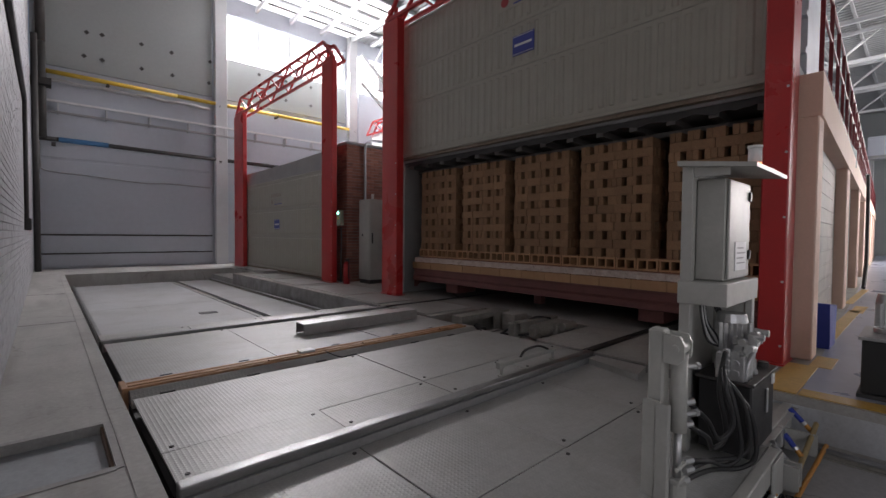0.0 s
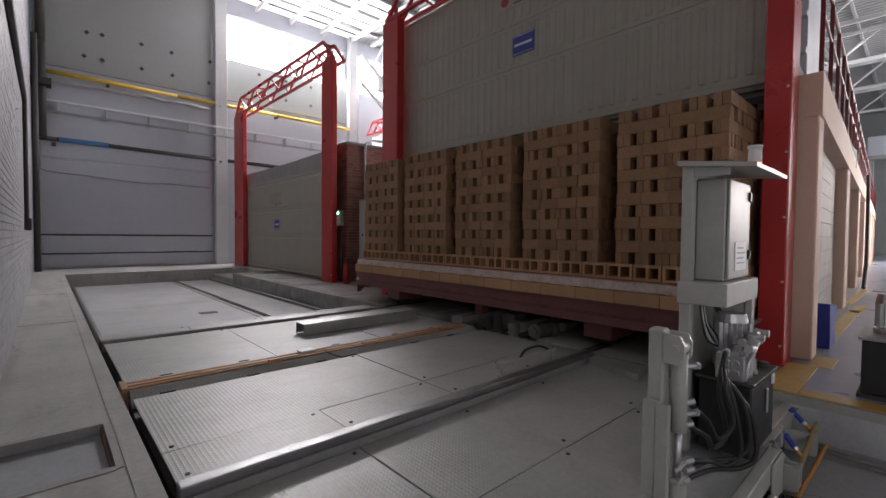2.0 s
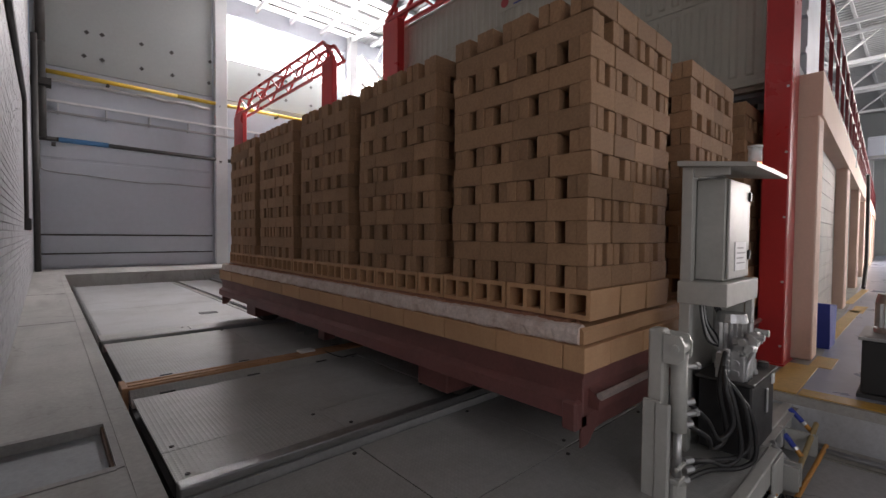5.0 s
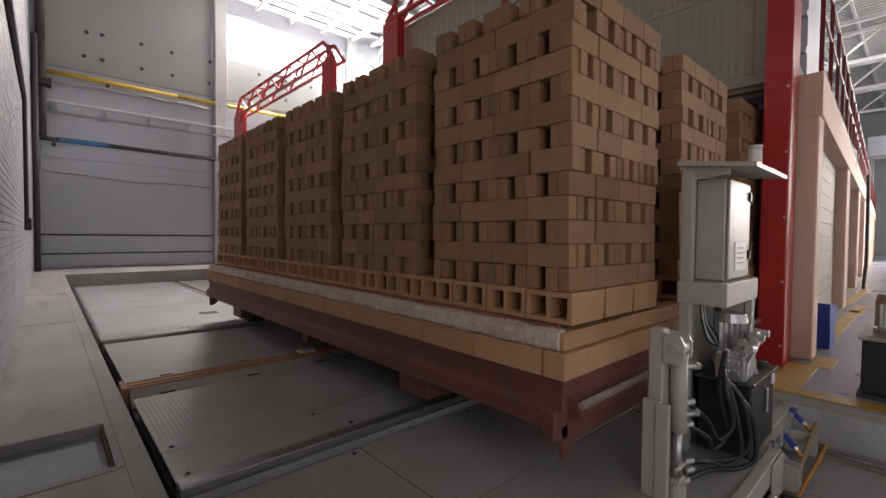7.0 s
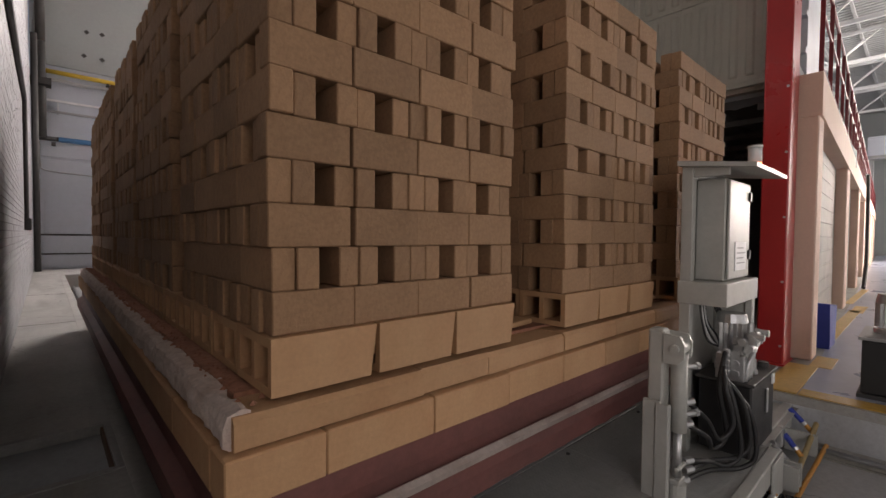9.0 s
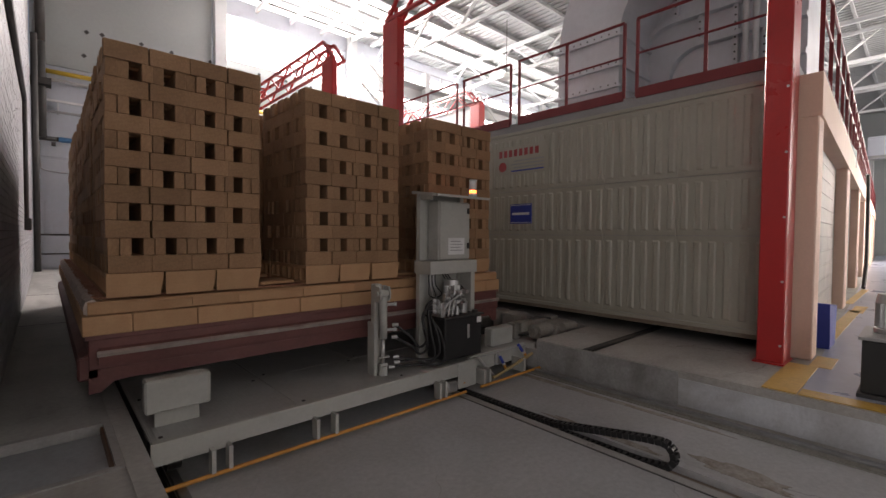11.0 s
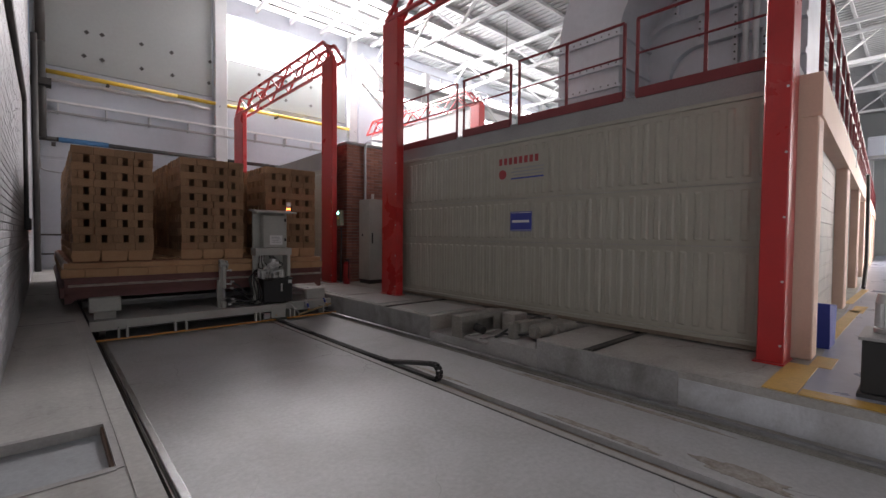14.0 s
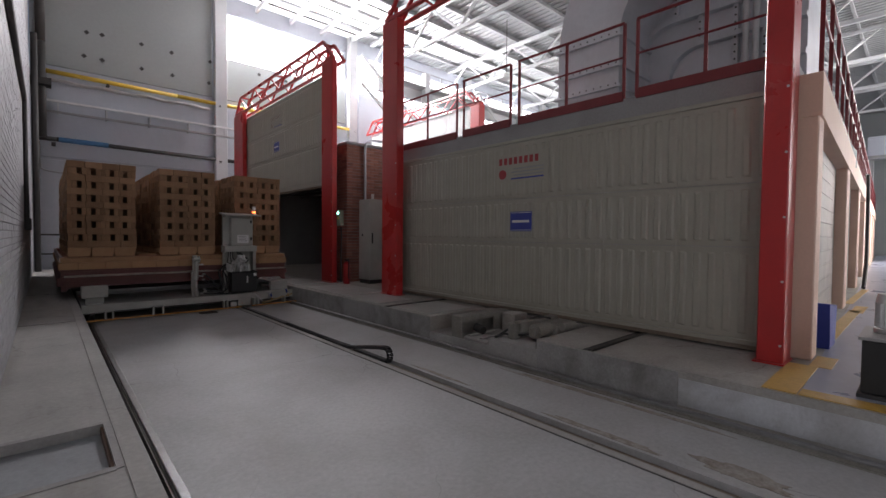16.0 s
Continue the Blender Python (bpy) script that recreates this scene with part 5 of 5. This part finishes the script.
# ---- fittings between the kilns ----
bw = thing("brick_pier", "red brick side wall of the far kiln", "brick wall")
b = B()
box(b, 5.62, 9.77, Z_PLAT, 9.5, 10.34, 3.80)
part("core", b, M_MORTAR, bw)
verts, faces = [], []
for c in range(46):
    for k in range(18):
        o = -0.13 if c % 2 else 0
        z0 = Z_PLAT + c * 0.075
        cells = []
        if k < 3:
            cells.append((5.60, max(9.75, 9.75 + k * 0.26 + o), 5.63, min(10.34, 9.75 + k * 0.26 + o + 0.25)))
        cells.append((max(5.64, 5.64 + k * 0.26 + o), 9.75, 5.64 + k * 0.26 + o + 0.25, 9.78))
        for x0, y0, x1, y1 in cells:
            if x1 - x0 < 0.02 or y1 - y0 < 0.02:
                continue
            n0 = len(verts)
            for z in (z0, z0 + 0.066):
                for x, y in ((x0, y0), (x1, y0), (x1, y1), (x0, y1)):
                    verts.append((x, y, z))
            faces += [tuple(n0 + f for f in face) for face in CUBE_F]
me = bpy.data.meshes.new("brickwork")
me.from_pydata(verts, [], faces)
me.materials.append(M_KILNBRICK)
ob = new("brickwork", me)
ob.parent = bw
tagged(ob, kind="stuff")
b = B()
box(b, 5.57, 9.72, 3.815, 9.5, 10.36, 3.88, 0.01)
part("coping", b, M_DOOR_TRIM, bw)
cb = thing("switch_cabinet", "tall light grey steel switch cabinet", "cabinet")
b = B()
box(b, 5.80, 9.0, 0.46, 6.28, 9.48, 2.42, 0.008)
part("body", b, M_GREY, cb)
b = B()
box(b, 5.782, 9.01, 0.48, 5.797, 9.47, 2.40, 0.005)
part("side_panel", b, M_GREY, cb)
b = B()
box(b, 5.81, 8.982, 0.48, 6.27, 8.997, 2.40, 0.005)
d = part("door", b, M_GREY, cb)
b = B()
box(b, 5.83, 8.965, 1.35, 5.87, 8.981, 1.6, 0.003)
part("handle", b, M_BLACK, d)
b = B()
cyl(b, (5.77, 9.3, 1.55), (5.781, 9.3, 1.55), 0.03, 12)
part("vent_cap", b, M_BLACK, cb)
b = B()
box(b, 5.81, 9.01, Z_PLAT, 6.27, 9.47, 0.46)
part("plinth", b, M_DARK, cb)
b = B()
cyl(b, (6.0, 9.2, 2.422), (6.0, 9.2, 2.56), 0.035, 12)
part("signal_light", b, M_WHITE, cb)
pb = thing("push_button_box", "small grey control box with lit indicators", "control box")
b = B()
box(b, 5.50, 9.84, 1.78, 5.598, 10.018, 2.14, 0.01)
part("housing", b, M_GREENC, pb)
for z, m, nm in ((2.07, M_GREENLED, "green_light"), (1.95, M_YPIPE, "yellow_button")):
    b = B()
    cyl(b, (5.485, 9.93, z), (5.50, 9.93, z), 0.03, 14)
    part(nm, b, m, pb)
b = B()
tube(b, [(5.56, 9.9, 1.74), (5.57, 9.9, 1.5), (5.57, 9.92, 1.0), (5.57, 9.92, 0.4)], 0.018)
part("conduit", b, M_BLACK, pb)
pb.location = (-0.27, -0.42, 0)
fe = thing("fire_extinguisher", "red fire extinguisher on the platform floor", "fire extinguisher")
b = B()
cyl(b, (5.42, 9.44, Z_PLAT), (5.42, 9.44, 0.84), 0.08, 18)
cyl(b, (5.42, 9.44, 0.84), (5.42, 9.44, 0.91), 0.08, 18, 0.03)
part("bottle", b, M_RED, fe, "", True)
b = B()
box(b, 5.39, 9.36, 0.91, 5.45, 9.49, 0.97, 0.008)
part("valve", b, M_DARK, fe)
b = B()
tube(b, [(5.42, 9.38, 0.94), (5.40, 9.3, 0.88), (5.40, 9.32, 0.6), (5.42, 9.35, 0.5)], 0.015)
part("hose", b, M_BLACK, fe)
cd = thing("wall_conduit", "grey bent conduit on the brick wall", "conduit")
b = B()
tube(b, [(6.1, 9.7, 2.43), (6.1, 9.7, 3.0), (6.1, 9.7, 3.75), (6.2, 9.7, 3.93), (6.5, 9.7, 4.0), (8.0, 9.7, 4.0)], 0.032, 10)
part("pipe", b, M_DUCT, cd, "", True)

# ---- pipes on the end wall and the brick wall ----


def pipe_thing(name, label, pts, r, m, straight=True):
    p = thing(name, label, "pipe")
    for a, c in zip(pts, pts[1:]):
        b = B()
        cyl(b, a, c, r, 14)
        part("pipe_length", b, m, p, "", True)
    return p


gp = pipe_thing("gas_pipe", "yellow painted gas pipe along the end wall", [(0.0, 18.57, 6.59), (3.67, 18.57, 6.57), (7.33, 18.57, 6.56), (11.08, 18.57, 6.55)], 0.07, M_YPIPE)
for x in (1.6, 5.05, 7.3, 11.0):
    b = B()
    box(b, x, 18.5, 6.44, x + 0.08, 18.84, 6.51)
    part("bracket", b, M_DARK, gp)
fp = thing("foil_pipe", "crumpled foil insulated pipe under the gas pipe", "pipe")
b = B()
tube(b, [(0.1 + k * 0.245, 18.63 + 0.02 * math.sin(k * 2.1), 6.34 + 0.02 * math.sin(k * 1.3)) for k in range(20)], 0.06, 8)
part("lagging", b, M_ALU, fp)
bp = pipe_thing("black_pipe", "black steel pipe along the end wall with blue sleeve", [(-0.12, 18.57, 4.49), (0.33, 18.57, 4.49), (5.13, 18.57, 4.42), (10.59, 18.57, 4.36)], 0.07, M_DARK)
b = B()
cyl(b, (0.37, 18.57, 4.49), (1.63, 18.57, 4.48), 0.082, 14)
part("sleeve", b, mat("blue_sleeve", (0.05, 0.17, 0.35), 0.4), bp)
for x in (0.2, 5.05, 7.7):
    b = B()
    box(b, x, 18.5, 4.29, x + 0.1, 18.84, 4.38)
    part("bracket", b, M_DARK, bp)
tray = thing("cable_tray", "white ladder cable tray along the end wall", "cable tray")
for z, m in ((5.64, M_WHITE), (5.30, M_DOOR_TRIM)):
    b = B()
    box(b, -0.1, 18.47, z, 10.75, 18.53, z + 0.065)
    part("side_rail", b, m, tray)
for k in range(9):
    b = B()
    x = 0.35 + k * 1.22
    box(b, x, 18.48, 5.31, x + 0.04, 18.84, 5.64)
    part("hanger", b, M_STEEL_W, tray)
dp = pipe_thing("downpipe", "thick dark downpipe in the hall corner", [(-0.02, 18.45, 10.93), (-0.02, 18.45, 7.42), (-0.02, 18.45, 4.49)], 0.12, M_DARK)
b = B()
box(b, -0.26, 18.1, 6.05, 0.22, 18.6, 6.25)
part("flange", b, M_DARK, dp)
dp2 = pipe_thing("downpipe", "grey vertical service pipe in the hall corner", [(-0.16, 17.85, 7.42), (-0.16, 17.85, 0.37)], 0.08, M_DARK)
cw = thing("wall_cable", "loose dark cable on the end wall", "cable")
b = B()
tube(b, [(-0.08, 18.75, 4.4), (-0.07, 18.75, 3.74), (0.08, 18.75, 3.5), (1.22, 18.75, 3.42), (2.61, 18.75, 3.32), (3.42, 18.75, 3.36), (4.81, 18.75, 3.32)], 0.018)
part("sheath", b, M_DOOR_TRIM, cw)
wc = thing("wall_conduit", "dark conduit on the painted brick wall", "conduit")
b = B()
tube(b, [(-0.235, 3.0, 3.84), (-0.235, 6.0, 3.86), (-0.235, 9.0, 3.9), (-0.235, 10.7, 3.95), (-0.235, 11.0, 3.8), (-0.235, 11.0, 3.0), (-0.235, 11.0, 1.8)], 0.035)
part("pipe", b, M_DARK, wc)
b = B()
box(b, -0.268, 10.9, 1.58, -0.17, 11.1, 1.8, 0.01)
part("junction", b, M_DARK, wc)

# ---- ducts on the kiln roof ----
du = thing("flue_duct", "large grey sheet metal flue duct with bolted flanges", "duct", "ducts on the kiln roof")
b = B()
cy, cz, ro = 2.95, 5.6, 2.7
outline = [(5.65, Z_TOP + 0.01), (5.65, 5.6)] + [(cy + ro * math.cos(a), cz + ro * math.sin(a)) for a in [k * 0.131 for k in range(1, 13)]]
inner = [(cy + 1.3 * math.cos(a), cz + 1.3 * math.sin(a)) for a in [1.57 - k * 0.131 for k in range(0, 13)]] + [(4.25, Z_TOP + 0.01)]
prism(b, outline + inner, "x", 8.6, 10.0)
part("elbow", b, M_DUCT, du)
for k, z in enumerate((4.1, 4.58, 5.0, 5.6)):
    b = B()
    box(b, 8.54, 4.19, z, 10.06, 5.71, z + 0.05)
    part("flange", b, M_DUCT, du)
    b = B()
    for q in range(9):
        cyl(b, (8.57, 4.3 + q * 0.16, z + 0.05), (8.57, 4.3 + q * 0.16, z + 0.085), 0.016, 6)
    tagged(part("bolts", b, M_DARK, du), kind="stuff")
mf = thing("duct_manifold", "pale sheet metal duct manifold with stacked curved elbows and bolted flanges", "duct", "ducts on the kiln roof")


def quarter(cy, cz, r, n=14):
    """A quarter circle from straight up on the far side to the top."""
    return [(cy + r * math.cos(k * math.pi / 2 / n), cz + r * math.sin(k * math.pi / 2 / n)) for k in range(n + 1)]


b = B()
prism(b, [(1.5, Z_TOP), (4.95, Z_TOP)] + quarter(3.7, 6.0, 1.25) + [(1.5, 7.25)], "x", 10.0, 11.4)
part("casing", b, M_DUCT, mf)
for cy, cz, r in ((3.7, 5.42, 0.74), (3.2, 4.9, 0.65), (2.75, 4.45, 0.46)):
    b = B()
    prism(b, [(cy + r, Z_TOP)] + quarter(cy, cz, r) + [(1.5, cz + r), (1.5, cz + r - 0.1)] + quarter(cy, cz, r - 0.1)[::-1] + [(cy + r - 0.1, Z_TOP)], "x", 9.84, 9.999)
    part("elbow_rim", b, M_DUCT, mf)
for y, z0, z1 in ((3.66, 6.17, 7.2), (3.19, 5.56, 6.05), (2.57, 4.92, 6.05), (2.1, 4.92, 5.44)):
    b = B()
    box(b, 9.86, y - 0.04, z0, 9.999, y + 0.04, z1, 0.006)
    fl = part("flange", b, M_DUCT, mf)
    b = B()
    for q in range(int((z1 - z0) / 0.14)):
        cyl(b, (9.84, y, z0 + 0.07 + q * 0.14), (9.86, y, z0 + 0.07 + q * 0.14), 0.018, 6)
    tagged(part("bolts", b, M_DARK, fl), kind="stuff")
for y in (2.2, 2.36):
    b = B()
    cyl(b, (9.7, y, Z_TOP), (9.7, y, 7.0), 0.055, 12)
    part("riser_pipe", b, M_STEEL_W, mf)

# ---- hall steelwork ----


def roof_truss(x):
    g = thing("roof_truss", "white painted steel roof truss", "truss", "roof trusses of the hall")
    for nm, z in (("upper_chord", Z_ROOF - 0.22), ("lower_chord", Z_ROOF - 1.5)):
        b = B()
        beam(b, (x, -9.2, z), (x, Y_BACK - 0.4, z), 0.14, 0.14)
        part(nm, b, M_STEEL_W, g)
    n = 18
    ys = [-9.2 + (Y_BACK + 8.8) * k / n for k in range(n + 1)]
    for k in range(n):
        b = B()
        beam(b, (x, ys[k], Z_ROOF - (0.22 if k % 2 else 1.5)), (x, ys[k + 1], Z_ROOF - (1.5 if k % 2 else 0.22)), 0.08, 0.08)
        part("diagonal", b, M_STEEL_W, g)
    return g


tr = roof_truss(11.9)
for x in (17.0, 22.0, 27.0, 32.0, 38.0):
    copy_thing(tr, pose(x - 11.9, 0, 0))
wk = thing("crane_walkway", "grey steel walkway with railing under the roof", "walkway")
b = B()
box(b, 11.5, 16.7, 8.75, 44, 17.8, 8.85)
part("deck", b, M_DOOR_TRIM, wk)
b = B()
box(b, 11.5, 17.2, 8.25, 44, 17.4, 8.75)
part("runway_beam", b, M_STEEL_W, wk)
for z in (9.2, 9.62):
    b = B()
    cyl(b, (11.5, 17.0, z), (44, 17.0, z), 0.025, 6)
    part("hand_rail", b, M_DOOR_TRIM, wk)
for k in range(25):
    b = B()
    box(b, 11.6 + k * 1.2, 16.98, 8.85, 11.65 + k * 1.2, 17.02, 9.62)
    part("rail_post", b, M_DOOR_TRIM, wk)
for x in (13.9, 21.3, 28.7):
    c = thing("hall_column", "white steel hall column with raking braces", "column", "columns of the hall")
    b = B()
    box(b, x, 16.66, Z_PLAT, x + 0.3, 16.95, Z_ROOF - 1.5)
    part("shaft", b, M_STEEL_W, c)
    for dx in (-3.7, 3.7):
        b = B()
        beam(b, (x + 0.15, 16.8, 6.6), (x + 0.15 + dx, 16.8, Z_ROOF - 1.6), 0.13, 0.13)
        part("brace", b, M_STEEL_W, c)
        b = B()
        beam(b, (x + 0.15, 16.8, 5.4), (x + 0.15 + dx, 16.8, 8.2), 0.1, 0.1)
        part("brace", b, M_STEEL_W, c)
for k in range(3):
    hl = thing("hall_lamp", "round white high bay lamp hanging from the roof", "lamp", "high bay lamps")
    b = B()
    cyl(b, (15 + 6 * k, 12.5, 8.4), (15 + 6 * k, 12.5, 8.65), 0.28, 18, 0.1)
    part("shade", b, M_WHITE, hl)
    b = B()
    cyl(b, (15 + 6 * k, 12.5, 8.65), (15 + 6 * k, 12.5, Z_ROOF - 0.02), 0.015, 6)
    part("cord", b, M_DARK, hl)

# ---- passage beside the kiln ----
bn = thing("blue_bin", "open blue plastic bin leaning at the kiln column", "bin")
b = B()
prism(b, [(6.20, 0.40), (6.62, 0.40), (6.70, 0.80), (6.14, 0.86)], "y", 0.66, 0.68)
prism(b, [(6.20, 0.40), (6.24, 0.40), (6.18, 0.86), (6.14, 0.86)], "y", 0.68, 0.84)
prism(b, [(6.58, 0.40), (6.62, 0.40), (6.70, 0.80), (6.66, 0.80)], "y", 0.68, 0.84)
box(b, 6.20, 0.66, 0.369, 6.62, 0.84, 0.41)
part("shell", b, M_BLUE, bn)
pk = thing("power_pack", "black hydraulic power pack with grey motor", "power pack")
b = B()
box(b, 4.52, -0.45, 0.40, 5.1, 0.30, 0.80, 0.01)
part("oil_tank", b, M_BLACK, pk)
b = B()
box(b, 4.50, -0.47, 0.369, 5.12, 0.32, 0.398)
part("base", b, M_DARK, pk)
b = B()
box(b, 4.50, -0.47, 0.802, 5.12, 0.32, 0.825)
part("lid", b, M_DOOR_TRIM, pk)
b = B()
cyl(b, (4.85, 0.14, 0.827), (4.85, 0.14, 0.86), 0.12, 20)
cyl(b, (4.85, 0.14, 0.86), (4.85, 0.14, 1.06), 0.1, 20)
prism(b, [(4.85 + r * math.cos(a), 0.14 + r * math.sin(a)) for a, r in [(6.2832 * k / 40, 0.115 if k % 2 else 0.099) for k in range(40)]], "z", 0.87, 1.055)
cyl(b, (4.85, 0.14, 1.06), (4.85, 0.14, 1.13), 0.115, 20, 0.1)
part("motor", b, M_ALU, pk, "grey finned electric motor")
cg = thing("crane_girder", "pale blue-grey overhead crane girder across the far hall", "girder")
b = B()
box(b, 38.0, -8.4, 6.7, 38.5, 2.6, 7.9, 0.02)
part("web", b, M_PANEL, cg)
b = B()
box(b, 37.8, -8.4, 6.5, 38.7, 2.6, 6.69)
part("lower_flange", b, M_DOOR_TRIM, cg)
for y in (-8.3, 2.3):
    b = B()
    box(b, 38.1, y, Z_PLAT, 38.4, y + 0.3, 6.49)
    part("leg", b, M_DOOR_TRIM, cg)
for k, (x, y) in enumerate(((16, -1.2), (20, -2.2), (25, -1.0))):
    mc = thing("machine_stand", "dark steel machine stand in the distance", "machine", "machines along the passage")
    for dx in (0, 1.2):
        b = B()
        box(b, x + dx, y, Z_PLAT + 0.004, x + dx + 0.12, y + 0.12, 2.0)
        part("leg", b, M_DARK, mc)
    b = B()
    box(b, x - 0.1, y - 0.8, 2.0, x + 1.5, y + 0.3, 2.15)
    part("top_beam", b, M_DOOR_TRIM, mc)
    b = B()
    box(b, x + 0.1, y - 0.5, Z_PLAT + 0.004, x + 1.1, y - 0.05, 0.95, 0.03)
    part("base", b, M_DARK, mc)
b = B()
box(b, 45.9, -8.5, 1.6, 45.98, 0.4, 4.6)
setting("window_5", b, M_WINDOW, "bright opening at the far hall end")
ch = thing("kiln_cable", "black cable hanging down the kiln columns", "cable")
b = B()
tube(b, [(15.5, 1.03, 3.2), (15.6, 1.02, 2.6), (15.4, 1.0, 1.8), (14.8, 0.96, 1.0), (14.2, 0.95, 0.41)], 0.04)
part("sheath", b, M_BLACK, ch)

# ---- painted bricks of the wall beside the walkway, nearest stretch as single pieces ----
b = B()
box(b, -0.012, 0, 0, 0, 0.25, 0.066, 0.003)
BRW = mesh_of("brick", b, M_WALLBRICK)
verts, faces = [], []
rnd = random.Random(4)
count = 0
for c in range(84):
    for k in range(64):
        y = 2.0 + k * 0.26 + (0.13 if c % 2 else 0)
        z = Z_PLAT + 0.004 + c * 0.075
        x = X_WALL + rnd.uniform(0, 0.003)
        if 3.0 < y < 6.6 and 4 <= c < 25 and count < 296:
            ob = new("brick", BRW)
            ob.parent = wall_w
            ob.location = (x, y, z)
            count += 1
        else:
            n0 = len(verts)
            for zz in (z, z + 0.066):
                for px, py in ((x - 0.012, y), (x, y), (x, y + 0.25), (x - 0.012, y + 0.25)):
                    verts.append((px, py, zz))
            faces += [tuple(n0 + f for f in face) for face in CUBE_F]
me = bpy.data.meshes.new("brick_courses")
me.from_pydata(verts, [], faces)
me.materials.append(M_WALLBRICK)
ob = new("brick_courses", me)
ob.parent = wall_w
tagged(ob, kind="stuff")

# ---- what moves ----
CAR_X = [(0, 5.60), (0.5, 5.40), (1, 5.03), (1.5, 4.65), (2, 4.26), (2.5, 3.88), (3, 3.48), (3.5, 3.07), (4, 2.66), (4.2, 2.50), (4.8, 2.06), (5.3, 1.83), (5.8, 1.773), (7.5, 1.773), (8, 1.34), (8.5, 0.84), (9, 0.333), (9.2, 0.225), (9.5, 0.196), (16, 0.196)]
TROLLEY_Y = [(0, 0), (9.5, 0), (10.0, 0.45), (10.5, 1.52), (11.3, 2.98), (11.5, 3.30), (12, 4.06), (12.5, 4.86), (13, 5.65), (13.5, 6.43), (14, 7.21), (14.5, 8.01), (15, 8.54), (15.5, 8.83), (16, 9.02)]


def along(table, t):
    return float(np.interp(t, [r[0] for r in table], [r[1] for r in table]))


def motions():
    walk(trolley, [(t, pose(0, y, 0)) for t, y in TROLLEY_Y])
    walk(chain, [(t, pose(0, y / 2 - 0.23, 0)) for t, y in TROLLEY_Y])
    times = sorted({t for t, _ in CAR_X} | {t for t, _ in TROLLEY_Y})
    for ob, dx, dy, z in [(car, 0, 0, 0)] + [(s, x, y, SZ) for s, x, y in stacks]:
        walk(ob, [(t, pose(along(CAR_X, t) + dx, along(TROLLEY_Y, t) + dy, z)) for t in times])
    walk(gate, [(0, pose(0, 0, 2.68)), (9.6, pose(0, 0, 2.68)), (11.2, pose(0, 0, 0)), (16, pose(0, 0, 0))])
    walk(far_gate, [(0, pose(0, 0, 0)), (14.8, pose(0, 0, 0)), (15.0, pose(0, 0, 0.32)), (15.4, pose(0, 0, 1.17)), (16, pose(0, 0, 2.40))])


motions()
